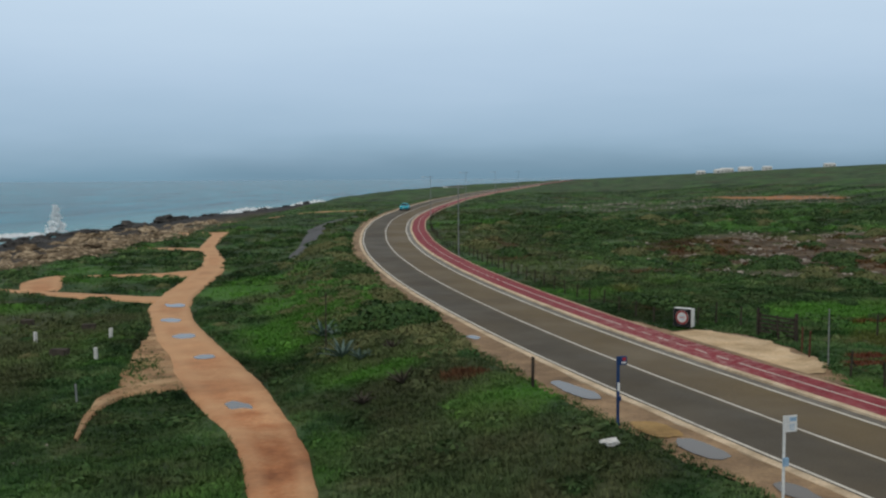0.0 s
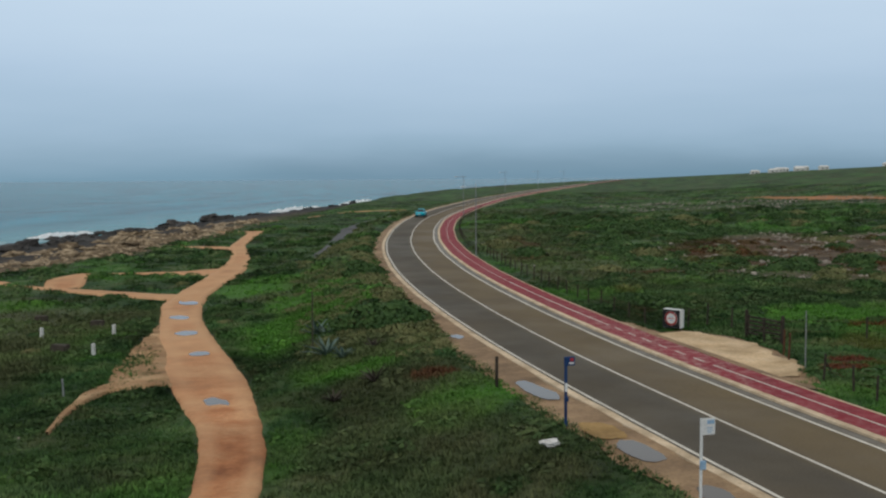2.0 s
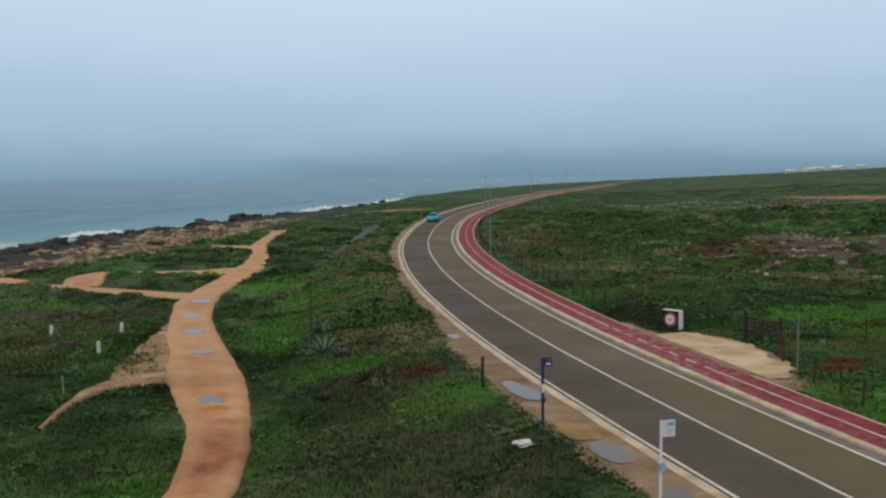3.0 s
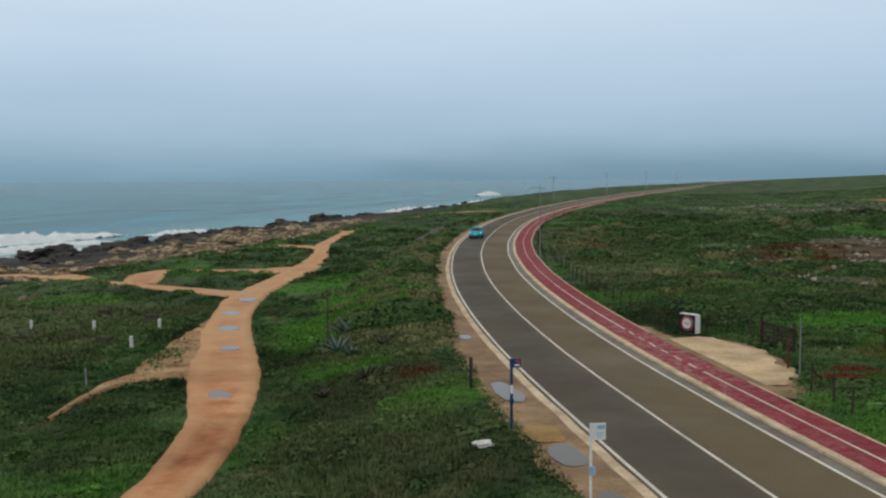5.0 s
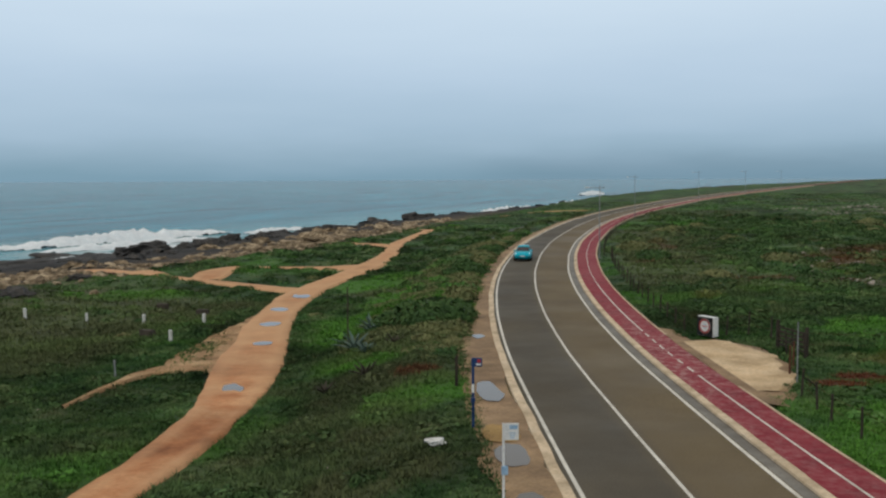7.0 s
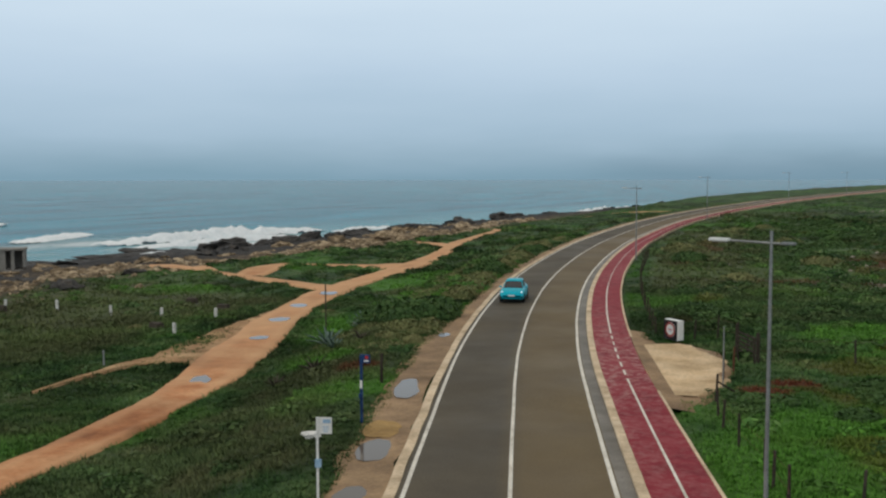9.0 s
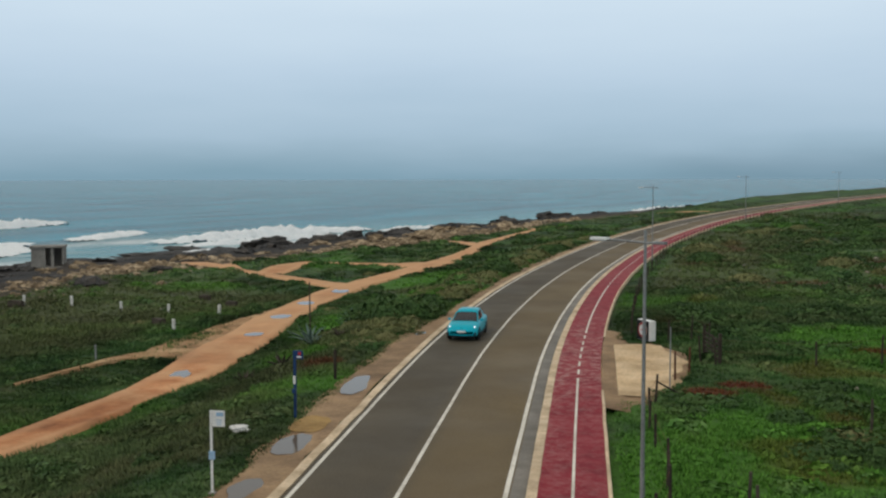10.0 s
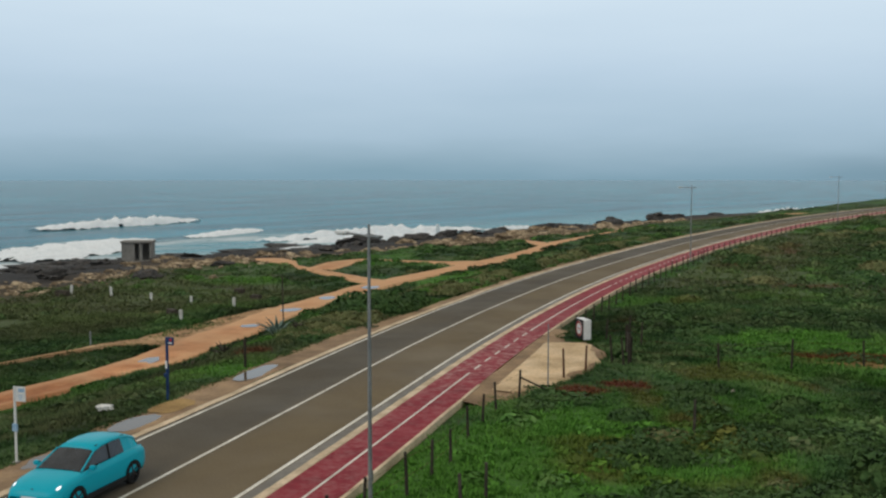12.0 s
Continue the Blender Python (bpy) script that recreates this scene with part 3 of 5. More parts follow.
def dusty(off, y):
    return np.clip(smoothstep(off, -0.6, 0.6) * 0.75 + 0.5 * (layered_noise(off * 2, y, 5, 81) - 0.35) * smoothstep(np.abs(off), 0, 3), 0, 1)


def worn(off, y):
    return np.clip(np.exp(-((y - 57) / 9) ** 2) + 0.75 * layered_noise(off * 4, y, 8, 83), 0, 1)


CROSS_OFF = np.linspace(-3.62, 3.52, 15)
sweep("road", [(o, 0.03 - 0.004 * abs(o)) for o in CROSS_OFF], ASPHALT, "two-lane asphalt coast road, dusty brown on one lane", attributes={"dusty": dusty})
for line_name, centre, half in (("edge_line_1", -3.38, 0.075), ("centre_line", 0.0, 0.07), ("edge_line_2", 3.38, 0.08)):
    sweep(line_name, [(centre - half, 0.036 - 0.004 * abs(centre)), (centre + half, 0.036 - 0.004 * abs(centre))], PAINT, "worn white painted road line", category="road marking", wobble=0.02)
sweep("gutter", [(3.51, 0.021), (3.66, 0.017), (4.05, 0.012)], GUTTER, "shallow grey concrete gutter beside the kerb", category="gutter")
sweep("verge_edging", [(-3.62, -0.1), (-3.62, 0.045), (-3.86, 0.05), (-4.0, 0.03), (-4.04, -0.12)], KERB, "cream stone edging between asphalt and dirt", category="kerb", wobble=0.1)
sweep("cycle_path", [(o, 0.11) for o in np.linspace(4.37, 6.6, 6)], TRACK, "red surfaced cycle path, worn and dusty in places", category="cycle path", attributes={"worn": worn})
sweep("outer_edging", [(6.59, -0.2), (6.59, 0.135), (6.68, 0.14), (6.72, 0.12), (6.72, -0.25)], KERB, "thin cream edging along the cycle path", ys=np.append(np.arange(-40, 49, 1.0), 49.0), category="kerb", wobble=0.05)
sweep("outer_edging", [(6.59, -0.2), (6.59, 0.135), (6.68, 0.14), (6.72, 0.12), (6.72, -0.25)], KERB, "thin cream edging along the cycle path", ys=np.arange(63, 600, 1.5), category="kerb", wobble=0.05)
sweep("shoulder", [(-3.85, 0.010), (-4.6, -0.005), (-5.1, -0.03), (-5.7, -0.05), (-6.2, -0.14)], DIRT, "bare brown dirt shoulder with puddles", ys=np.arange(-40, 66, 0.8), category="road shoulder", wobble=0.7)
sweep("shoulder", [(-3.85, 0.010), (-4.4, 0.0), (-4.8, -0.03), (-5.3, -0.12)], DIRT, "narrow brown dirt shoulder beside the road", ys=np.arange(65.4, 500, 1.5), category="road shoulder", wobble=0.5)


def build_dashes():
    verts, faces = [], []
    y = -38.0
    while y < 400:
        solid = y < 50 or 62 < y < 88
        end = y + (2.0 if solid else 1.1)
        for v in np.linspace(y, end, 3):
            for o in (5.43, 5.53):
                verts.append((on_road(o, v), v, road_z(v) + 0.116))
        k = len(verts) - 6
        faces += [(k, k + 1, k + 3, k + 2), (k + 2, k + 3, k + 5, k + 4)]
        y = end + (0.0 if solid else 0.9)
    tagged(new("cycle_line", array_mesh("cycle_line", verts, faces, [PAINT])), "faded white line along the red cycle path", "road marking", kind="structure")


build_dashes()


def drape(name, rows, mat, label, lift=0.05, category="track", ragged=0.55, step=0.45):
    """A track laid over the ground, with an uneven edge."""
    r = np.array(rows, float)
    d = np.concatenate([[0], np.cumsum(np.hypot(np.diff(r[:, 0]), np.diff(r[:, 1])))])
    s = np.arange(0, d[-1], step if d[-1] < 120 else step * 1.3)
    k = np.hanning(9) / np.hanning(9).sum()
    cx, cy, hw = (np.convolve(np.pad(np.interp(s, d, r[:, i]), 4, mode="edge"), k, "valid") for i in range(3))
    tx, ty = np.gradient(cx), np.gradient(cy)
    ln = np.hypot(tx, ty) + 1e-9
    nx, ny = -ty / ln, tx / ln
    c = np.array([-1.12, -1.0, -0.66, -0.33, 0, 0.33, 0.66, 1.0, 1.12])
    wid = 0.86 * hw[:, None] * np.ones(len(c))[None, :]
    jag = ragged * np.minimum(1, wid / 0.9) * (layered_noise(s[:, None] + 0 * wid, np.sign(c)[None, :] * 40 + 0 * wid, 1.8, 91) - 0.5)
    o = c[None, :] * wid + np.sign(c)[None, :] * (np.abs(c)[None, :] >= 1) * jag
    xx, yy = cx[:, None] + nx[:, None] * o, cy[:, None] + ny[:, None] * o
    zz = smooth_level(xx, yy) + lift - 0.32 * (np.abs(c)[None, :] > 1.05) - 0.03 * np.exp(-((np.abs(c)[None, :] - 0.5) / 0.18) ** 2)
    me = array_mesh(name, np.stack([xx, yy, zz], -1).reshape(-1, 3), grid_faces(len(s), len(c))[:, ::-1], [mat], {"pale": np.clip(0.62 * smoothstep(yy, 52, 74) * (0.5 + layered_noise(xx, yy, 3.5, 97)) + 0.6 * (np.abs(c)[None, :] > 0.6) * layered_noise(xx, yy, 2.0, 98) + 0.7 * (layered_noise(xx, yy, 6.0, 99) - 0.45), 0, 0.8)}, smooth=True)
    return tagged(new(name, me), label, category, kind="structure")


drape("dirt_track", MAIN_TRACK, CLAY, "rutted orange clay track through the grass, with puddles", 0.06, ragged=0.3)
for rows, txt in ((CROSS_TRACK, "orange clay path towards the rocky shore"), (ISLAND_TRACK, "short orange clay path round a grass island"), (LOOP_TRACK, "orange clay path beside a grass island"),
                  (UPPER_TRACK, "narrow clay footpath to the shore"), (TOP_TRACK, "narrow clay footpath at the track's end"), (FAR_TRACK, "far strip of bare orange clay")):
    drape("footpath", rows, CLAY, txt, 0.035, "footpath")
drape("sandy_path", SIDE_TRACK, TRODDEN, "pale clay footpath branching off the track", 0.045, "footpath", 0.8)
drape("sandy_path", WORN_PATCH, TRODDEN, "pale worn sandy patch beside the track", 0.035, "footpath", 0.9)
drape("old_lane", OLD_LANE, OLD_ASPHALT, "old cracked grey lane beside the road", 0.05, "lane", 0.3)
drape("bare_dirt", [(19.3, 46.6, 0.4), (18.8, 48.6, 1.4), (18.3, 51.5, 2.3), (17.6, 55, 2.7), (16.6, 59, 2.7), (14.9, 62.6, 1.2)], DIRT, "bare brown dirt round the sand patch", 0.0, "dirt", 0.8)
sweep("path_apron", [(6.59, 0.10), (6.9, 0.07), (7.4, 0.02), (7.9, -0.05), (8.3, -0.25)], DIRT, "crumbled dirt apron beside the worn path", ys=np.arange(46, 66, 0.6), category="dirt", wobble=0.3)
drape("sand_patch", SAND_PATCH, SAND, "heap of pale sand spread beside the cycle path", 0.06, "sand", 1.9)


# ---- roadside things ----
def level(x, y):
    return float(ground_level(np.array([float(x)]), np.array([float(y)]))[0])


def heading(y):
    """Degrees by which the road's line ahead is turned from +y towards -x."""
    return math.degrees(math.atan2(-float(np.interp(y, FINE_Y, LINE_S)), 1.0))


def street_lamp(y, label):
    x = float(on_road(7.5 if y < 60 else 6.95, y))
    lamp = thing("street_lamp", pose(x, y, level(x, y) - 0.05, 0, 0, 160), label, "street lamp", "street lamps along the road")
    part("base_plate", made(box, 0.36, 0.36, 0.06, 0, 0, 0.05, 0.01), GALV, lamp)
    part("pole", made(rod, (0, 0, 0.05), (0, 0, 8.56), 0.07, 0.042, 12), GALV, lamp)
    part("access_door", made(box, 0.09, 0.02, 0.34, 0, -0.08, 0.9, 0.006), GALV, lamp)
    arm = part("arm", made(rod, (-0.45, 0, 8.20), (1.35, 0, 8.24), 0.035, 0.035, 8), GALV, lamp)
    head = part("lamp_head", made(box, 0.66, 0.24, 0.10, 1.62, 0, 8.25, 0.03), WHITE, lamp, "pale flat lamp head")
    part("diffuser", made(box, 0.46, 0.18, 0.03, 1.62, 0, 8.19, 0.008), PALE_STONE, head)
    part("short_head", made(box, 0.42, 0.18, 0.08, -0.52, 0, 8.22, 0.03), GALV, lamp, "small grey lamp head over the field")
    return lamp


street_lamp(33.4, "tall galvanised steel street lamp beside the red cycle path")
for lamp_y in (117, 203, 290, 378, 470):
    street_lamp(lamp_y, "tall galvanised steel street lamp beside the coast road")


def bus_stop(x, y):
    z = level(x, y)
    stop = thing("bus_stop_sign", pose(x, y, z - 0.03, 0, 0, 18), "white bus stop pole with a small blue and white flag", "bus stop")
    part("foot", made(box, 0.22, 0.22, 0.05, 0, 0, 0.04, 0.01), CONCRETE, stop)
    part("pole", made(box, 0.072, 0.072, 2.70, 0, 0, 1.375, 0.012), WHITE, stop)
    flag = part("flag", made(box, 0.42, 0.035, 0.52, 0.25, 0, 2.46, 0.01), WHITE, stop, "white sign flag with a pale blue print")
    part("print", made(box, 0.24, 0.006, 0.12, 0.30, -0.021, 2.60), PALE_BLUE, flag)
    for k in range(3):
        part("text_bar", made(box, 0.20 - 0.03 * k, 0.006, 0.025, 0.27, -0.021, 2.42 - 0.07 * k), PALE_BLUE, flag)
    part("timetable_box", made(box, 0.20, 0.07, 0.27, 0.03, -0.06, 1.28, 0.012), PALE_BLUE, stop, "small grey-blue timetable box")


bus_stop(10.57, 29.8)


def blue_post(x, y):
    z = level(x, y)
    post = thing("route_post", pose(x, y, z - 0.03, 0, 0, 12), "dark blue metal post with a small blue sign head", "sign post")
    part("pole", made(box, 0.11, 0.11, 2.86, 0, 0, 1.43, 0.02), BLUE, post)
    head = part("sign_head", made(box, 0.44, 0.09, 0.36, 0.15, 0, 2.68, 0.02), BLUE, post)
    part("red_stripe", made(box, 0.13, 0.012, 0.13, 0.24, -0.05, 2.74), RED, head)
    part("white_stripe", made(box, 0.20, 0.012, 0.06, 0.22, -0.05, 2.60), WHITE, head)
    part("notice", made(box, 0.10, 0.03, 0.34, 0.0, -0.07, 1.62, 0.006), WHITE, post, "small white notice plate")
    part("lower_box", made(box, 0.17, 0.12, 0.20, 0.0, -0.09, 1.15, 0.012), BLUE, post)


blue_post(7.07, 39.3)


def sign_box(x, y):
    z = level(x, y)
    sign = thing("sign_box", pose(x, y, z - 0.27, 0, 0, -40.8), "white box sign with a black face and red ring", "sign")
    part("box", made(box, 1.30, 0.48, 1.20, 0, 0.24, 0.95, 0.03), WHITE, sign)
    part("face", made(box, 1.24, 0.02, 1.16, 0, -0.012, 0.95, 0.004), BLACK, sign, "black sign face")
    for lx in (-0.5, 0.5):
        part("leg", made(box, 0.09, 0.09, 0.5, lx, 0.24, 0.16, 0.01), RUST, sign)
    disc = bmesh.new()
    bmesh.ops.create_cone(disc, cap_ends=True, segments=36, radius1=0.46, radius2=0.46, depth=0.014, matrix=Matrix.Translation((0, -0.031, 0.97)) @ Matrix.Rotation(radians(90), 4, "X"))
    part("white_disc", disc, CHALK, sign, "round white disc")
    ring = bmesh.new()
    inner, outer = [], []
    for k in range(40):
        a = math.tau * k / 40
        outer.append(ring.verts.new((0.45 * math.cos(a), -0.046, 0.97 + 0.45 * math.sin(a))))
        inner.append(ring.verts.new((0.33 * math.cos(a), -0.046, 0.97 + 0.33 * math.sin(a))))
    for k in range(40):
        ring.faces.new((outer[k], outer[(k + 1) % 40], inner[(k + 1) % 40], inner[k]))
    bmesh.ops.solidify(ring, geom=ring.faces[:], thickness=0.008)
    part("red_ring", ring, RED, sign, "thick red ring")
    for k, (w, zz) in enumerate(((0.30, 1.08), (0.40, 0.97), (0.26, 0.86))):
        part("text_bar", made(box, w, 0.006, 0.055, 0, -0.043, zz), PALE_BLUE if k != 1 else RED, sign)


sign_box(15.35, 63.2)

# posts along the field and the shoulder
POSTS = random.Random(4)


def wooden_post(name, x, y, h, w, mat, label, category="post", group="", lean=4):
    top = made(box, w, w, h, 0, 0, h / 2 - 0.1, w * 0.16)
    for v in top.verts:
        if v.co.z > h * 0.6:
            v.co.z += POSTS.uniform(-0.03, 0.03)
    ob = part(name, top, mat, None, at=pose(x, y, level(x, y), POSTS.uniform(-lean, lean), POSTS.uniform(-lean, lean), POSTS.uniform(0, 90)))
    return tagged(ob, label, category, group)


for px, py in ((-25.2, 73.4), (-30.8, 73.2), (-36.2, 72.9), (-42.6, 73.0), (-48.4, 72.4), (-23.7, 66.0)):
    wooden_post("white_post", px, py, 1.05, 0.23, CHALK, "short whitewashed concrete post standing in the grass", "post", "white posts in the field", 2)
wooden_post("wooden_post", -21.0, 55.2, 1.1, 0.11, GALV, "short grey post at the edge of the grass", "post")
wooden_post("wooden_post", 4.25, 46.7, 1.52, 0.13, WOOD, "dark weathered wooden post beside the roadside puddle", "post", lean=1)
wooden_post("wooden_post", -7.55, 61.7, 4.3, 0.08, DEAD, "tall thin dead plant stalk on the slope", "stalk", lean=2)
pole_top = made(rod, (0, 0, -0.1), (0, 0, 2.95), 0.034, 0.03, 8)
tagged(part("thin_pole", pole_top, GALV, None, at=pose(20.05, 50.85, level(20.05, 50.85))), "thin pale grey pole beside the sand patch", "pole")


for px, py, pw in ((-26.8, 67.6, 1.3), (-29.3, 80.2, 1.1), (-47.6, 70.8, 1.5), (-36.2, 84.5, 1.0)):
    ruin = made(box, pw, 0.6, 0.62, 0, 0, 0.22, 0.05)
    for v in ruin.verts:
        v.co += Vector((POSTS.uniform(-0.06, 0.06), POSTS.uniform(-0.06, 0.06), POSTS.uniform(-0.05, 0.05)))
    tagged(part("concrete_block", ruin, DEAD, None, at=pose(px, py, level(px, py), 0, 0, POSTS.uniform(-20, 20))), "broken dark weathered block in the grass", "block", "broken blocks")


def fence(places, label, heights, mat, wires=True, lean=4):
    x0, y0 = places[0]
    base = thing("wire_fence", pose(x0, y0, level(x0, y0)), label, "fence", "fences beside the cycle path")
    z0 = level(x0, y0)
    tops = []
    for x, y in places:
        h = POSTS.uniform(*heights)
        z = level(x, y) - z0
        tx, ty = POSTS.uniform(-lean, lean) / 57 * h, POSTS.uniform(-lean, lean) / 57 * h
        part("post", made(rod, (x - x0, y - y0, z - 0.15), (x - x0 + tx, y - y0 + ty, z + h), 0.06, 0.05, 7), mat, base)
        tops.append((x - x0, y - y0, z, tx, ty, h))
    if wires:
        for f in (0.45, 0.88):
            wire = bmesh.new()
            for a, b in zip(tops, tops[1:]):
                pa, pb = [(q[0] + q[3] * f, q[1] + q[4] * f, q[2] + q[5] * f) for q in (a, b)]
                mid = ((pa[0] + pb[0]) / 2, (pa[1] + pb[1]) / 2, (pa[2] + pb[2]) / 2 - 0.03)
                rod(wire, pa, mid, 0.006, 0.006, 4)
                rod(wire, mid, pb, 0.006, 0.006, 4)
            part("wire", wire, RUST, base)
    return base


near = [(float(on_road(7.75, yy)), yy) for yy in (25.2, 27.6, 30.0, 32.3)] + [(24.14, 34.5), (23.5, 36.7), (23.1, 38.4), (21.9, 41.3), (21.0, 43.7), (20.6, 45.4), (20.1, 48.1)]
near_fence = fence([(float(x), float(y)) for x, y in near], "leaning dark wooden posts with wire along the cycle path", (1.15, 1.45), WOOD)
fence([(19.8, 52.9), (20.05, 54.7)], "rusted leaning posts beside the sand patch", (1.1, 1.5), RUST, False, 7)
fence([(19.9, 58.1), (20.8, 57.6)], "dark posts at the edge of the sand patch", (1.2, 1.5), WOOD, False, 5)
fence([(float(on_road(8.3, yy)), float(yy)) for yy in np.arange(65.5, 118, 2.6)], "dark fence posts along the cycle path's far side", (1.0, 1.3), WOOD)
fence([(float(on_road(7.6, yy)), float(yy)) for yy in np.arange(120, 235, 3.0)], "low dark posts along the bend of the path", (0.9, 1.1), WOOD, False)
fence([(16.6, 64.2), (17.9, 64.6), (19.2, 63.4)], "dark posts behind the box sign", (1.2, 1.5), WOOD)
fence([(20.9, 58.2), (25.7, 58.0), (28.6, 60.2), (31.5, 62.5), (35.5, 64.0)], "scattered field posts with sagging wire", (1.2, 1.6), WOOD)
fence([(26.2, 35.8), (26.9, 33.4), (29.0, 46.0)], "short pale posts in the lush grass", (1.1, 1.3), DEAD, False)
brace = made(rod, (20.15, 48.2, level(20.15, 48.2) + 0.95), (21.0, 49.6, level(21.0, 49.6) - 0.05), 0.04, 0.04, 6)
tagged(part("brace", brace, WOOD, None), "slanting wooden brace against the fence's last post", "brace")


def field_gate(x, y, turn):
    gate = thing("field_gate", pose(x, y, level(x, y), 0, 0, turn), "dark wooden field gate hung between two posts", "gate")
    for gx in (-1.55, 1.55):
        part("gate_post", made(box, 0.16, 0.16, 1.75, gx, 0, 0.8, 0.02), WOOD, gate)
    for k in range(5):
        part("rail", made(box, 2.9, 0.045, 0.11, 0, 0, 0.28 + 0.25 * k, 0.008), WOOD, gate)
    for gx in (-1.38, 0, 1.38):
        part("stile", made(box, 0.09, 0.06, 1.25, gx, 0.03, 0.78, 0.01), WOOD, gate)
    part("diagonal", made(rod, (-1.38, 0.05, 0.25), (1.38, 0.05, 1.28), 0.04, 0.04, 6), WOOD, gate)


field_gate(20.2, 59.4, -63)


# ---- puddles ----
def puddle(x, y, rx, ry, turn, z, label, seed, mat=PUDDLE, name="puddle"):
    bm = bmesh.new()
    ring = []
    for k in range(40):
        a = math.tau * k / 40
        r = 0.78 + 0.5 * float(layered_noise(np.array([3 * math.cos(a) + seed * 9]), np.array([3 * math.sin(a)]), 2.2, 101)[0] - 0.25)
        ring.append(bm.verts.new((rx * r * math.cos(a), ry * r * math.sin(a), 0)))
    bm.faces.new(ring)
    tagged(part(name, bm, mat, None, at=pose(x, y, z, 0, 0, turn)), label, name.replace("_", " "), name + "s", "structure")


for k, (x, y, rx, ry) in enumerate(((-11.2, 52.6, 0.72, 1.6), (-16.6, 67.2, 0.8, 1.0), (-20.3, 75.7, 1.0, 1.3), (-23.8, 84.6, 0.85, 1.5), (-26.1, 94.3, 1.0, 1.8))):
    puddle(x, y, rx, ry, 25, float(smooth_level(x, y)) + 0.07, "shallow grey rain puddle on the clay track", k)
for k, (y, off, rx, ry) in enumerate(((45.7, -5.0, 0.75, 2.3), (35.7, -5.05, 0.7, 1.7), (30.5, -5.0, 0.6, 1.3), (60.3, -4.9, 0.4, 0.9), (25.2, -5.0, 0.5, 1.5))):
    puddle(float(on_road(off, y)), y, rx, ry, heading(y), float(road_z(y)) - 0.003, "muddy grey puddle on the dirt shoulder", 10 + k)
puddle(float(on_road(-5.2, 38.4)), 38.4, 0.85, 1.5, heading(38.4), float(road_z(38.4)) + 0.004, "ochre patch of wet mud on the dirt shoulder", 21, OCHRE, "mud_patch")


# ---- plants ----
def leaf_blade(length, width, droop, thick=0.03):
    """One fleshy pointed leaf, along +x and up."""
    bm = bmesh.new()
    rings = []
    for k in range(6):
        s = k / 5
        w = width * (0.75 + 0.6 * s - 1.35 * s * s) + 0.004
        x, z = length * s * (0.55 + 0.1 * s), length * (0.85 * s - droop * s * s)
        rings.append([bm.verts.new((x, -w, z + 0.35 * w)), bm.verts.new((x + thick * 0.3, 0, z - thick)), bm.verts.new((x, w, z + 0.35 * w)), bm.verts.new((x - thick * 0.3, 0, z + thick * 0.3))])
    for a, b in zip(rings, rings[1:]):
        for i in range(4):
            bm.faces.new((a[i], a[(i + 1) % 4], b[(i + 1) % 4], b[i]))
    return bm


def agave(x, y, size, mat, label, seed):
    r = random.Random(seed)
    plant = thing("agave", pose(x, y, level(x, y) - 0.08, 0, 0, r.uniform(0, 360)), label, "agave", "agaves on the slope")
    first = part("leaf", leaf_blade(size, size * 0.085, 0.22), mat, plant)
    first.matrix_basis = pose(0.06, 0, 0, 0, 20, 0)
    for k in range(1, 20):
        leaf = new("leaf", first.data)
        leaf.parent = plant
        s = r.uniform(0.75, 1.1)
        leaf.matrix_basis = pose(0, 0, 0.02 * (k % 3), 0, 0, k * 137.5) @ pose(0.07, 0, 0, 0, 32 - 52 * (k / 20) + r.uniform(-8, 8), 0) @ Matrix.Scale(s, 4)
    return plant


agave(-6.3, 59.8, 1.7, AGAVE, "large grey-green agave with pointed leaves on the slope", 1)
agave(-7.35, 66.8, 1.5, AGAVE, "grey-green agave beside a dry stalk", 2)
agave(-8.6, 68.8, 1.5, AGAVE, "grey-green agave among green scrub", 3)
agave(-5.0, 58.3, 1.1, AGAVE, "smaller grey-green agave in the grass", 4)
agave(-2.2, 51.2, 1.1, DEAD, "withered dark agave collapsed in the grass", 5)
agave(-4.3, 50.4, 0.9, DEAD, "withered brown agave lying in the grass", 6)
agave(-3.2, 58.6, 0.9, DEAD, "dead dark agave stump near the bank", 7)


def leafy_mound(seed, count, flat):
    """A low bush: a cloud of small leaves over an uneven dome."""
    r = np.random.RandomState(seed)
    a, u = r.uniform(0, math.tau, count), r.uniform(0.02, 1, count)
    lump = 0.75 + 0.5 * value_noise(np.cos(a) * 3 + 9, np.sin(a) * 3 + u * 2, 1.1, seed)
    rad = np.sqrt(1 - u * u) * lump * r.uniform(0.82, 1.05, count)
    c = np.stack([rad * np.cos(a), rad * np.sin(a), u * flat * lump], -1)
    t1 = r.normal(size=(count, 3))
    t1 /= np.linalg.norm(t1, axis=1)[:, None]
    out = c / np.linalg.norm(c, axis=1)[:, None] + 0.5 * r.normal(size=(count, 3))
    t2 = np.cross(out, t1)
    t2 /= np.linalg.norm(t2, axis=1)[:, None]
    t1 = np.cross(t2, out)
    t1 /= np.linalg.norm(t1, axis=1)[:, None]
    w = r.uniform(0.035, 0.085, count)[:, None]
    verts = np.stack([c - t1 * w * 1.7, c + t2 * w, c + t1 * w * 1.7 + [0, 0, 0.03], c - t2 * w], 1).reshape(-1, 3)
    return verts, np.arange(count * 4).reshape(-1, 4)


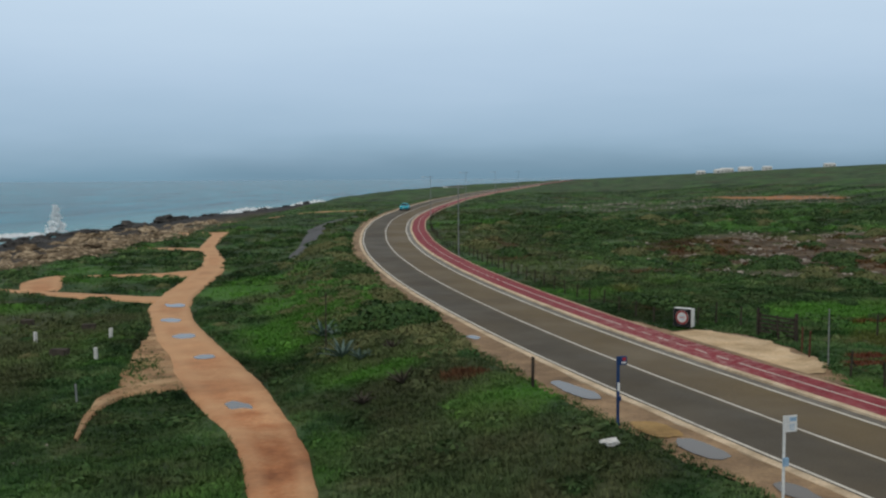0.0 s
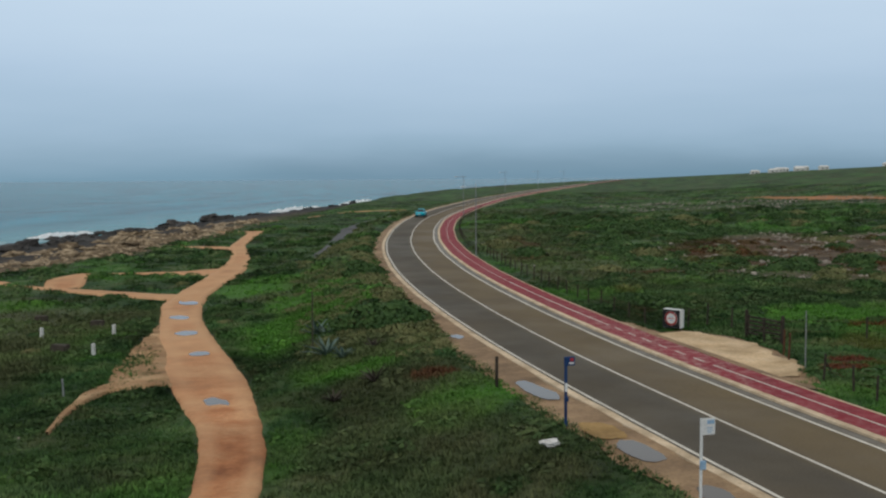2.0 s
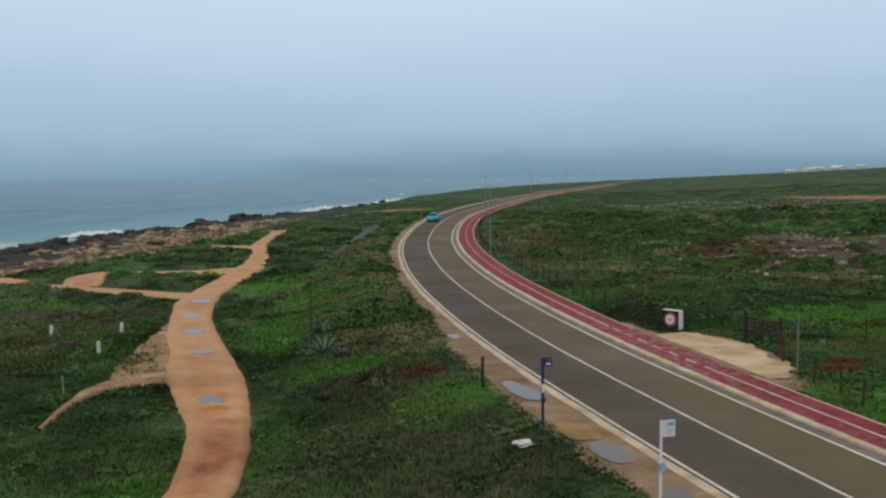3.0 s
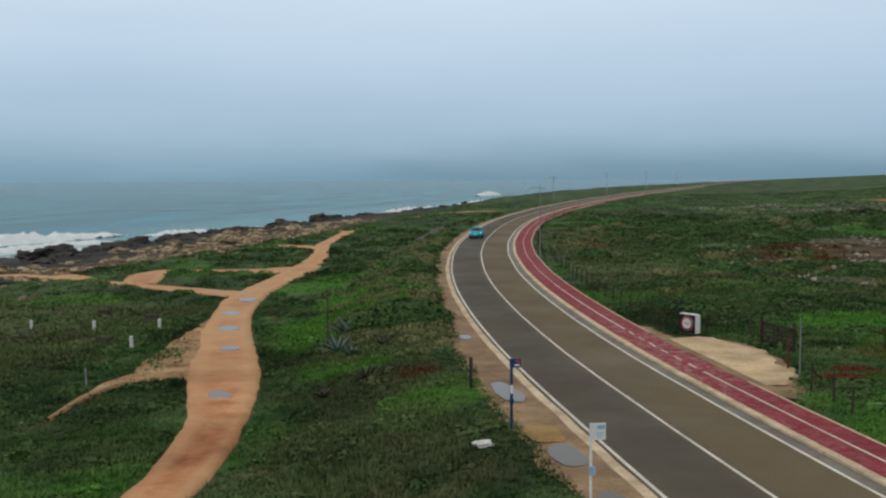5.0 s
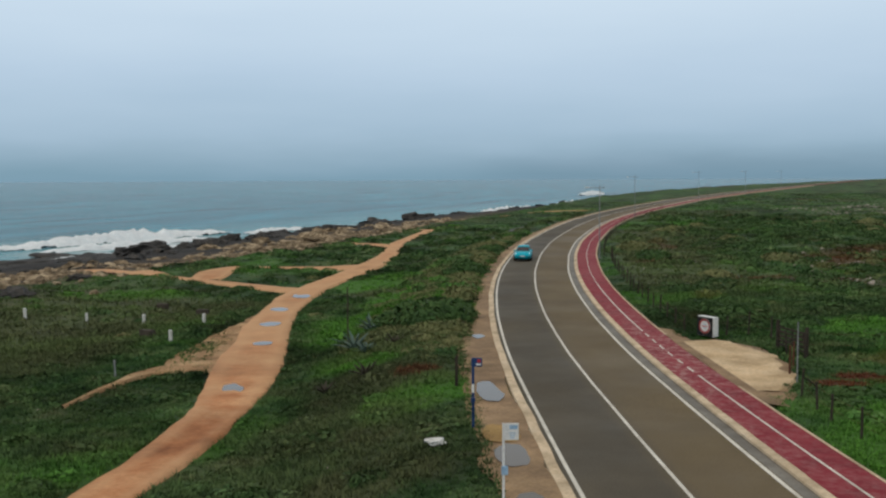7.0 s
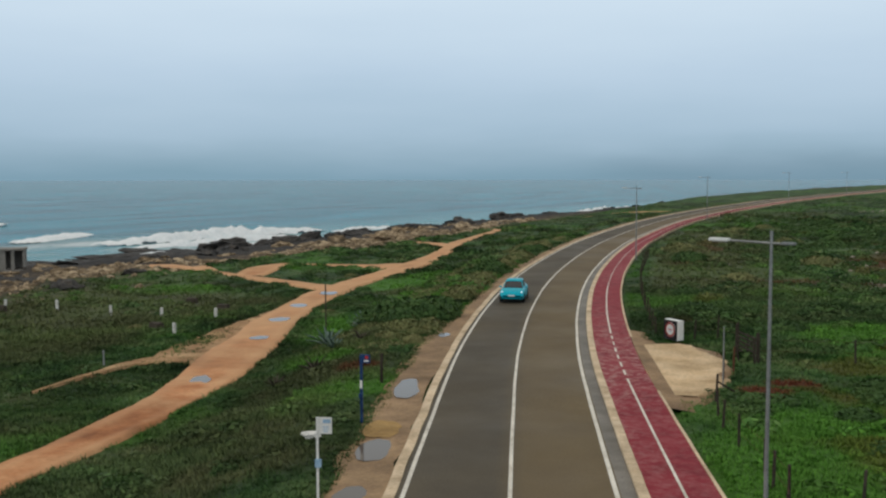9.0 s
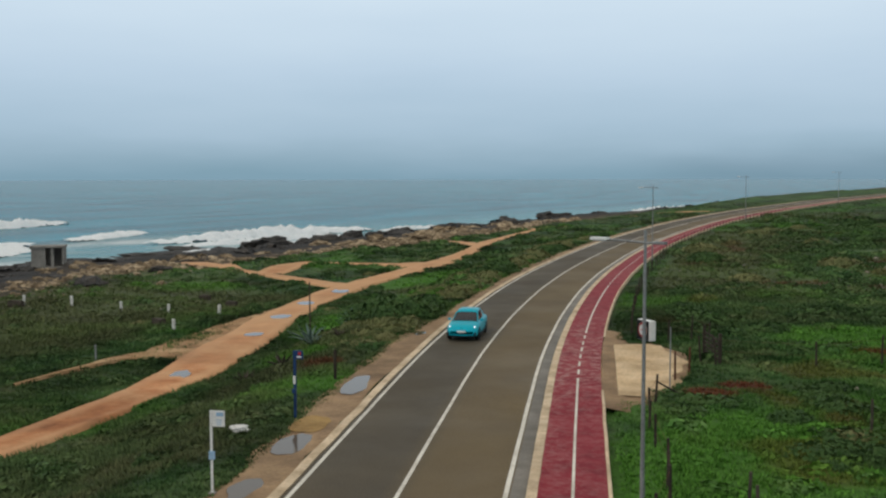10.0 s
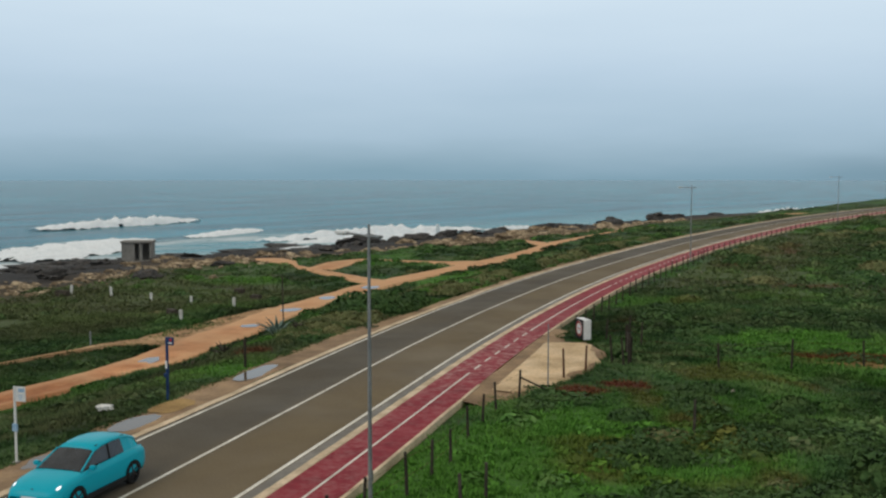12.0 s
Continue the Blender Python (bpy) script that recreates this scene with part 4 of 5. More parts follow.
def shrub_kind(seed, mat, flat):
    ob = new("shrub")
    tagged(ob, "low rounded green shrub growing in the scrub", "shrub", "shrubs in the scrub")
    v, f = leafy_mound(seed, 620, flat)
    crown = new("crown", array_mesh("crown", v, f, [mat]))
    crown.parent = ob
    core = bmesh.new()
    bmesh.ops.create_icosphere(core, subdivisions=2, radius=0.8)
    for q in core.verts:
        q.co = Vector((q.co.x, q.co.y, max(q.co.z, -0.1) * flat * 0.95)) * (0.85 + 0.3 * noise.noise(q.co * 2.2 + Vector((seed, 0, 0))))
    part("inner_growth", core, mat, ob)
    return ob


KINDS = [shrub_kind(11, SHRUB, 0.62), shrub_kind(12, SHRUB, 0.45), shrub_kind(13, OLIVE, 0.55), shrub_kind(14, OLIVE, 0.38)]
SHRUB_LABELS = ["dense dark green shrub on the bank", "low spreading dark green shrub", "rounded olive-green shrub among dry grass", "flat olive-brown shrub in the scrub"]
for kind_ob, txt in zip(KINDS, SHRUB_LABELS):
    tagged(kind_ob, txt)


def place_shrub(kind, x, y, size, seed):
    r = random.Random(seed)
    m = pose(x, y, level(x, y) - 0.12 * size, r.uniform(-6, 6), r.uniform(-6, 6), r.uniform(0, 360)) @ Matrix.Diagonal((size * r.uniform(0.85, 1.3), size, size * r.uniform(0.75, 1.05), 1))
    return copy_thing(KINDS[kind], m)


# the dark bushes on the bank beside the road
for kind, x, y, size in ((0, -1.2, 67.6, 1.6), (0, -2.5, 66.6, 1.9), (0, -4.1, 66.2, 1.9), (0, -5.6, 66.1, 1.6), (0, -3.0, 64.3, 1.5), (1, -1.7, 69.4, 1.4), (1, -6.9, 66.6, 1.1), (0, -1.9, 71.4, 1.3),
                         (2, -0.6, 62.4, 1.3), (2, -1.6, 61.4, 1.2), (3, -0.2, 60.4, 1.0), (3, -2.4, 62.6, 1.1), (2, 0.9, 57.6, 0.9), (3, -0.9, 58.2, 0.9),
                         (1, -5.0, 94.2, 1.3), (0, -6.3, 96.8, 1.6), (0, -7.8, 98.2, 1.6), (1, -9.6, 95.0, 1.4), (0, -10.4, 101.6, 1.5), (2, -8.8, 101.2, 1.5), (0, -13.2, 122.4, 1.5), (1, -12.4, 126.0, 1.4),
                         (2, -3.6, 77.5, 1.3), (2, -4.8, 80.0, 1.4), (3, -5.4, 83.0, 1.3), (2, -4.2, 85.5, 1.3), (3, -6.4, 87.0, 1.4), (1, -7.6, 84.0, 1.1), (2, -6.2, 91.0, 1.3), (3, -8.2, 92.5, 1.3),
                         (2, -8.0, 105.0, 1.4), (3, -9.8, 107.5, 1.5), (2, -9.4, 111.0, 1.4), (1, -11.2, 112.5, 1.4), (2, -11.0, 116.0, 1.4), (3, -13.0, 118.5, 1.4), (2, -12.8, 131.0, 1.4), (1, -14.0, 136.0, 1.3), (2, -14.6, 143.0, 1.4), (1, -15.4, 152.0, 1.4)):
    place_shrub(kind, min(x, float(on_road(-5.2 - 0.95 * size, y))), y, size, int(y * 10))
HEATH = random.Random(77)
for k in range(46):
    x, y = HEATH.uniform(28, 74), HEATH.uniform(38, 112)
    if float(road_offset(x, y)) > 15:
        place_shrub(HEATH.choice((0, 1, 1, 2)), x, y, HEATH.uniform(0.9, 2.1), 900 + k)
for k in range(44):
    x, y = HEATH.uniform(24, 62), HEATH.uniform(29, 62)
    if float(road_offset(x, y)) > 9.5:
        place_shrub(HEATH.choice((0, 1, 1, 3)), x, y, HEATH.uniform(0.55, 1.35), 1200 + k)
SCRUB = random.Random(33)
placed = 0
while placed < 190:
    y = SCRUB.uniform(30, 190)
    x = SCRUB.uniform(-70, 75)
    o = float(road_offset(x, y))
    if -9.5 < o < 10.5 or float(track_cover(np.array([x]), np.array([y]))[0]) > 0.0 or x - float(shore_x(y)) < 82:
        continue
    if o < 0 and SCRUB.random() < 0.35:
        continue
    d = float(layered_noise(np.array([x]), np.array([y]), 13, 61)[0])
    if d < 0.46:
        continue
    near_size = SCRUB.uniform(0.45, 1.0) if o < 0 else SCRUB.uniform(0.6, 1.55)
    place_shrub(SCRUB.choice((0, 1, 1, 2, 3)), x, y, near_size * (1.0 if y < 90 else 1.5), placed + 500)
    placed += 1
for k, kind_ob in enumerate(KINDS):
    x, y = (31.0 + 4.5 * k, 52.0 + 3 * k)
    kind_ob.matrix_basis = pose(x, y, level(x, y) - 0.1, 0, 0, 40 * k)


def grass_field(name, x, y, blades, tall, wide, seed, label):
    """Tufts of blades at the given places."""
    r = np.random.RandomState(seed)
    off, inland = road_offset(x, y), x - shore_x(y)
    g = growth(x, y)
    worn_sand = [SIDE_TRACK, WORN_PATCH]
    keep = (track_cover(x, y, [q for q in TRACKS if q not in worn_sand]) < r.uniform(0.15, 0.75, len(x))) & (track_cover(x, y, worn_sand) < r.uniform(0.2, 1.12, len(x)) + 0.9 * np.exp(-((x + 20.6) / 1.1) ** 2 - ((y - 65.0) / 2.2) ** 2)) & ((off < shoulder_edge(y) + 0.25 - 0.25 * r.uniform(0, 1, len(x)) ** 2) | (off > 7.0 + 0.35 * r.uniform(0, 1, len(x)) ** 2))
    keep &= (g["stony"] < r.uniform(0.2, 0.9, len(x))) & (g["clay"] < 0.4) & (g["wet"] < 0.5)
    x, y = x[keep], y[keep]
    g = {k: v[keep] for k, v in g.items() if k in ("lush", "dry", "rust")}
    n = len(x)
    z = ground_level(x, y) - 0.04
    off = off[keep]
    size = (0.55 + 0.9 * layered_noise(x, y, 4.0, 111)) * (1 + 0.6 * g["dry"]) * r.uniform(0.7, 1.25, n)
    size = size * (0.6 + 0.4 * smoothstep(np.minimum(np.abs(off + 6), np.abs(off - 7)), 0.2, 2.5))
    a = r.uniform(0, math.tau, (n, blades))
    spread = r.uniform(0.0, 0.30, (n, blades)) * wide / 0.05
    bx, by = x[:, None] + spread * np.cos(a), y[:, None] + spread * np.sin(a)
    b = a + r.uniform(-0.9, 0.9, (n, blades))
    h = tall * size[:, None] * r.uniform(0.55, 1.1, (n, blades))
    lean = h * r.uniform(0.25, 0.95, (n, blades))
    w = wide * r.uniform(0.6, 1.3, (n, blades))
    base_z = np.repeat(z[:, None], blades, 1)
    p0 = np.stack([bx - w * np.sin(b), by + w * np.cos(b), base_z], -1)
    p1 = np.stack([bx + w * np.sin(b), by - w * np.cos(b), base_z], -1)
    p2 = np.stack([bx + lean * np.cos(b), by + lean * np.sin(b), base_z + h], -1)
    verts = np.stack([p0, p1, p2], 2).reshape(-1, 3)
    at = {k: np.repeat(v, blades * 3) for k, v in g.items()}
    me = array_mesh(name, verts, np.arange(len(verts)).reshape(-1, 3), [GRASS], at)
    tagged(new(name, me), label, "grass", kind="stuff")


GR = np.random.RandomState(5)
COUNT = 110000
grass_field("grass", GR.uniform(-34, 44, COUNT), 24 + 66 * GR.uniform(0, 1, COUNT) ** 1.15, 7, 0.20, 0.036, 6, "short dense coastal grass and weeds, green and dry")
grass_field("far_grass", GR.uniform(-75, 110, 60000) , 60 + 330 * GR.uniform(0, 1, 60000) ** 1.9, 6, 0.26, 0.075, 7, "rough olive-green grass and low scrub")


def cushion_field(x, y, sizes, seed, label, mat=GRASS, height=(0.55, 1.0), leaves=84, leaf=1.8):
    """Low leafy cushions of scrub, joined."""
    r = np.random.RandomState(seed)
    off = road_offset(x, y)
    g = growth(x, y)
    keep = (track_cover(x, y) < 0.05) & ((off < shoulder_edge(y) - 0.9) | (off > 8.2)) & (g["stony"] < r.uniform(0.15, 0.8, len(x))) & (g["clay"] < 0.3) & (g["wet"] < 0.3)
    x, y, sizes = x[keep], y[keep], sizes[keep]
    g = {k: np.clip(v[keep] * r.uniform(0.3, 1.2, keep.sum()), 0, 1) for k, v in g.items() if k in ("lush", "dry", "rust")}
    z = ground_level(x, y)
    protos = [leafy_mound(300 + k, leaves, 0.5)[0].reshape(leaves, 4, 3) for k in range(6)]
    for k, p in enumerate(protos):
        mid = p.mean(1, keepdims=True)
        protos[k] = mid + (p - mid) * leaf
    pick = r.randint(0, 6, len(x))
    a = r.uniform(0, math.tau, len(x))
    v = np.stack(protos)[pick].reshape(len(x), 4 * leaves, 3)
    sx = sizes * r.uniform(0.8, 1.4, len(x))
    vx = (v[..., 0] * np.cos(a)[:, None] - v[..., 1] * np.sin(a)[:, None]) * sx[:, None] + x[:, None]
    vy = (v[..., 0] * np.sin(a)[:, None] + v[..., 1] * np.cos(a)[:, None]) * sizes[:, None] + y[:, None]
    vz = v[..., 2] * (sizes * r.uniform(*height, len(x)))[:, None] + z[:, None] - 0.04
    verts = np.stack([vx, vy, vz], -1).reshape(-1, 3)
    at = {k: np.repeat(q, 4 * leaves) for k, q in g.items()}
    tagged(new("scrub", array_mesh("scrub", verts, np.arange(len(verts)).reshape(-1, 4), [mat], at)), label, "scrub", kind="stuff")


CU = np.random.RandomState(15)
cx, cy = CU.uniform(-60, 80, 9000), 26 + 190 * CU.uniform(0, 1, 9000) ** 1.5
clump = layered_noise(cx, cy, 6.5, 131) > CU.uniform(0.30, 0.62, 9000)
cx, cy = cx[clump], cy[clump]
cushion_field(cx, cy, CU.uniform(0.22, 0.75, len(cx)) * (0.8 + cy / 160), 16, "low leafy cushions of heath scrub")
# dark shrub patches inland, and olive tussocks along the bank
cx, cy = CU.uniform(10, 90, 3600), 34 + 150 * CU.uniform(0, 1, 3600) ** 1.4
clump = (layered_noise(cx, cy, 8.0, 141) > CU.uniform(0.52, 0.66, 3600)) & (road_offset(cx, cy) > 9.5) & (growth(cx, cy)["lush"] < 0.45)
cx, cy = cx[clump], cy[clump]
cushion_field(cx, cy, CU.uniform(0.5, 1.25, len(cx)) * (0.85 + cy / 200), 18, "dark green spreading shrubs of the heath", SHRUB, (0.45, 0.75), 190, 1.05)
for px, py, count, rad in ((16.3, 77.5, 9, 2.6), (11.2, 73.0, 6, 1.6), (20.5, 70.5, 10, 2.8), (25, 64, 9, 2.4), (26.8, 51, 9, 2.0), (28, 43, 9, 1.8), (31.2, 45.5, 9, 2.0), (34.5, 48, 9, 2.2), (12.5, 142, 12, 5), (24, 118, 12, 5), (17, 95, 10, 4), (36, 42, 12, 2.2), (33, 38.5, 10, 2), (38.5, 46, 12, 2.4), (41, 50.5, 12, 2.4), (30, 36, 9, 1.8), (37, 53, 10, 2.2), (44, 45, 12, 2.6)):
    hx, hy = CU.normal(px, rad * 0.55, count), CU.normal(py, rad * 0.4, count)
    cushion_field(hx, hy, CU.uniform(0.6, 1.2, count), int(px * 7), "dark green bush clump in the heath", SHRUB, (0.5, 0.8), 260, 0.95)
cy = 52 + 105 * CU.uniform(0, 1, 900)
cx = on_road(-CU.uniform(6.9, 14.0, 900), cy)
clump = layered_noise(cx, cy, 4.5, 151) > CU.uniform(0.44, 0.62, 900)
cushion_field(cx[clump], cy[clump], CU.uniform(0.35, 0.85, clump.sum()), 19, "olive windswept tussocks along the road bank", OLIVE, (0.6, 1.0), 170, 1.0)


# ---- rocks ----
def boulder_mesh(seed, mat, flat, subdivisions=3):
    bm = bmesh.new()
    bmesh.ops.create_icosphere(bm, subdivisions=subdivisions, radius=1.0)
    o = Vector((seed * 3.1, seed * 1.7, 0))
    for v in bm.verts:
        c = v.co.copy()
        k = 0.85 + 0.4 * noise.noise(c * 1.2 + o) + 0.55 * abs(noise.noise(c * 2.3 + o)) + 0.25 * abs(noise.noise(c * 5 + o)) - 0.1 * noise.noise(c * 9 + o)
        step = 0.82 if abs(c.z) > 0.55 else 1.0
        v.co = Vector((c.x * k, c.y * k, c.z * k * flat * step))
    me = bpy.data.meshes.new("boulder")
    bm.to_mesh(me)
    bm.free()
    me.materials.append(mat)
    return me


DARK_MESHES = [boulder_mesh(k, DARK_ROCK, f) for k, f in ((1, 0.55), (2, 0.7), (3, 0.4))]
TAN_MESHES = [boulder_mesh(k, TAN_ROCK, f) for k, f in ((4, 0.5), (5, 0.65), (6, 0.4))]
RK = random.Random(17)


def boulder(meshes, x, y, size, label, group, sink=0.25, low=None):
    ob = new("boulder", RK.choice(meshes))
    z = max(level(x, y), SEA_Z - 0.3) if low is None else low
    ob.matrix_basis = pose(x, y, z + size * (0.35 - sink) * 0.5, RK.uniform(-12, 12), RK.uniform(-12, 12), RK.uniform(0, 360)) @ Matrix.Diagonal((size * RK.uniform(0.8, 1.5), size, size * RK.uniform(0.7, 1.1), 1))
    return tagged(ob, label, "rock", group)


for x, y, s in ((-99, 203, 2.8), (-102, 198, 2.2), (-107, 189, 2.8), (-110, 187, 2.2), (-113, 184, 3.0), (-118, 178, 2.6), (-95, 232, 2.4), (-99, 240, 2.0), (-93, 262, 2.4), (-90, 290, 2.4), (-121, 176, 2.2), (-112, 214, 2.6), (-106, 224, 2.4),
                (-117, 196, 2.4), (-115, 230, 2.4), (-108, 250, 2.4), (-104, 278, 2.4), (-100, 312, 2.4), (-96, 340, 2.8), (-88, 380, 2.8)):
    boulder(DARK_MESHES, x, y, 1.3 * s, "large dark wet boulder at the sea's edge", "sea boulders")
for k in range(140):
    y = RK.uniform(85, 330)
    x = float(shore_x(y)) + RK.uniform(-12, 26)
    boulder(DARK_MESHES, x, y, RK.uniform(0.9, 2.5), "dark sea-worn rock along the waterline", "sea rocks", 0.55)
for k in range(36):
    y = RK.uniform(330, 720)
    x = float(shore_x(y)) + RK.uniform(-6, 18)
    boulder(DARK_MESHES, x, y, RK.uniform(1.4, 2.8), "far dark rock on the shoreline", "sea rocks", 0.5)
for k in range(16):
    y = RK.uniform(120, 230)
    x = float(shore_x(y)) - RK.uniform(6, 24)
    boulder(DARK_MESHES, x, y, RK.uniform(1.0, 2.2), "low dark reef awash in the surf", "reefs", 0.6, SEA_Z - 0.25)
for k in range(36):
    y = RK.uniform(114, 190)
    x = -123 + RK.uniform(-9, 12)
    ob = boulder(DARK_MESHES, x, y, 1.0, "flat dark wet rock ledge between surf and slope", "rock ledges", 0.6)
    z = max(level(x, y), SEA_Z + 0.25)
    ob.matrix_basis = pose(x, y, z, RK.uniform(-3, 3), RK.uniform(-3, 3), 20 + RK.uniform(-25, 25)) @ Matrix.Diagonal((RK.uniform(4, 8), RK.uniform(3, 5), RK.uniform(0.9, 1.5), 1))
for k in range(120):
    y = RK.uniform(78, 300)
    x = float(shore_x(y)) + RK.uniform(24, 68 if y < 115 else 48)
    if float(track_cover(np.array([x]), np.array([y]))[0]) > 0:
        continue
    if y < 106:
        boulder(DARK_MESHES, x, y, RK.uniform(0.7, 1.6), "dark weathered rock on the shore flat", "shore rocks", 0.45)
        continue
    boulder(TAN_MESHES, x, y, RK.uniform(0.5, 1.7) * (1.0 if y < 170 else 1.4), "weathered tan rock on the shore slope", "shore rocks", 0.35)


def stone_scatter(name, x, y, sizes, mat, seed, label):
    """Loose broken stones: small jagged lumps."""
    r = np.random.RandomState(seed)
    n = len(x)
    unit = np.array([(1, 0, 0), (0, 1, 0), (-1, 0, 0), (0, -1, 0), (0.5, 0.5, 0.75), (-0.5, 0.45, 0.7), (-0.45, -0.5, 0.75), (0.5, -0.5, 0.65)], float)
    tri = np.array([(0, 1, 4), (1, 2, 5), (2, 3, 6), (3, 0, 7), (1, 5, 4), (2, 6, 5), (3, 7, 6), (0, 4, 7), (4, 5, 6), (4, 6, 7)])
    v = unit[None] * r.uniform(0.6, 1.25, (n, 8, 3))
    a = r.uniform(0, math.tau, n)
    s = sizes[:, None]
    vx = (v[..., 0] * np.cos(a)[:, None] - v[..., 1] * np.sin(a)[:, None]) * s
    vy = (v[..., 0] * np.sin(a)[:, None] + v[..., 1] * np.cos(a)[:, None]) * s
    vz = v[..., 2] * s * r.uniform(0.5, 1.0, n)[:, None] - 0.1 * s
    z = ground_level(x, y)
    verts = np.stack([x[:, None] + vx, y[:, None] + vy, z[:, None] + vz], -1).reshape(-1, 3)
    faces = (tri[None] + 8 * np.arange(n)[:, None, None]).reshape(-1, 3)
    tagged(new(name, array_mesh(name, verts, faces, [mat])), label, "stones", kind="stuff")


def scatter(n, fx, fy, test, seed):
    r = np.random.RandomState(seed)
    x, y = r.uniform(*fx, n), r.uniform(*fy, n)
    k = test(x, y) > r.uniform(0.15, 1, n)
    return x[k], y[k], r.uniform(0, 1, k.sum())


sx, sy, sr = scatter(30000, (-105, -38), (70, 260), lambda x, y: growth(x, y)["stony"] * (1 - growth(x, y)["wet"]) * smoothstep(layered_noise(x, y, 7, 121), 0.3, 0.6) * (track_cover(x, y) < 0.02), 8)
stone_scatter("shore_stones", sx, sy, 0.14 + 0.85 * sr ** 3, TAN_ROCK, 9, "broken tan and brown rocks over the shore slope")
sx, sy, sr = scatter(75000, (18, 120), (66, 300), lambda x, y: (road_offset(x, y) > 14) * np.maximum(blob(x, y, 54, 112, 34, 46, 3), 0.5 * blob(x, y, 62, 232, 42, 28, 5)) * smoothstep(layered_noise(x, y, 3, 123), 0.42, 0.66), 10)
stone_scatter("field_stones", sx, sy, 0.08 + 0.36 * sr ** 4, PALE_STONE, 11, "pale limestone rubble strewn over the heath")
sx, sy, sr = scatter(700, (-60, 60), (28, 120), lambda x, y: 0.3 * (np.abs(road_offset(x, y)) > 7.5) * (1 - track_cover(x, y)), 12)
stone_scatter("loose_stones", sx, sy, 0.06 + 0.14 * sr ** 2, PALE_STONE, 13, "few loose pale stones in the grass")
sx, sy, sr = scatter(2600, (-8, 22), (22, 100), lambda x, y: 1.0 * (np.abs(road_offset(x, y) + 4.35) < 0.55), 14)
stone_scatter("verge_gravel", sx, sy, 0.02 + 0.05 * sr ** 2, KERB, 15, "loose gravel and crumbs along the edging")

white_rock = boulder_mesh(9, CHALK, 0.5)
wr = new("white_rock", white_rock)
wr.matrix_basis = pose(6.3, 36.5, level(6.3, 36.5) + 0.16, 4, 0, 12) @ Matrix.Diagonal((0.36, 0.25, 0.32, 1))
tagged(wr, "smooth white rock lying in the grass", "rock")


# ---- the concrete hut on the shore ----
def hut(x, y, turn):
    z = level(x, y)
    h = thing("concrete_hut", pose(x, y, z - 0.3, 0, 0, turn), "derelict open concrete hut on the rocky shore", "hut")
    part("floor_slab", made(box, 5.2, 3.8, 0.5, 0, 0, 0.25, 0.03), CONCRETE, h)
    part("wall", made(box, 0.3, 3.4, 3.0, -2.35, 0, 2.0, 0.02), CONCRETE, h)
    part("wall", made(box, 0.3, 3.4, 3.0, 2.35, 0, 2.0, 0.02), CONCRETE, h)
    part("wall", made(box, 4.4, 0.3, 3.0, 0, 1.55, 2.0, 0.02), CONCRETE, h)
    part("front_wall", made(box, 1.9, 0.3, 3.0, -1.25, -1.55, 2.0, 0.02), CONCRETE, h)
    part("pillar", made(box, 0.5, 0.3, 3.0, 0.75, -1.55, 2.0, 0.02), CONCRETE, h)
    part("roof_slab", made(box, 5.3, 3.9, 0.35, 0, 0, 3.67, 0.04), CONCRETE, h, "flat concrete roof slab")


hut(-99.8, 120.9, 40)


# ---- far houses in the haze ----
def house(x, y, w, d, h, turn, label):
    z = level(x, y)
    home = thing("house", pose(x, y, z - 0.4, 0, 0, turn), label, "house", "far houses")
    part("wall", made(box, w, d, h, 0, 0, h / 2, 0.05), CHALK, home)
    roof = bmesh.new()
    pts = [(-w / 2 - 0.4, -d / 2 - 0.4, h), (w / 2 + 0.4, -d / 2 - 0.4, h), (w / 2 + 0.4, d / 2 + 0.4, h), (-w / 2 - 0.4, d / 2 + 0.4, h), (-w / 2 + 1, 0, h + d * 0.22), (w / 2 - 1, 0, h + d * 0.22)]
    v = [roof.verts.new(p) for p in pts]
    for f in ((0, 1, 5, 4), (2, 3, 4, 5), (1, 2, 5), (3, 0, 4), (3, 2, 1, 0)):
        roof.faces.new([v[i] for i in f])
    part("roof", roof, CHALK, home)
    for k in range(max(2, int(w / 3.5))):
        wx = -w / 2 + (k + 0.5) * w / max(2, int(w / 3.5))
        win = part("window", made(box, 1.2, 0.12, 1.3, wx, -d / 2 - 0.03, h * 0.55, 0.02), BLACK, home)


for k, (hx, hy, w, h) in enumerate(((285, 1040, 9, 3.4), (300, 1065, 14, 4), (314, 1050, 9, 3.4), (276, 1075, 8, 3.2), (328, 1090, 15, 4.2), (342, 1060, 9, 3.4), (268, 1050, 7, 3), (420, 1090, 12, 3.2))):
    house(hx, hy, w, 6, h, 15 - 7 * (k % 4), "far white house with a low pale roof")


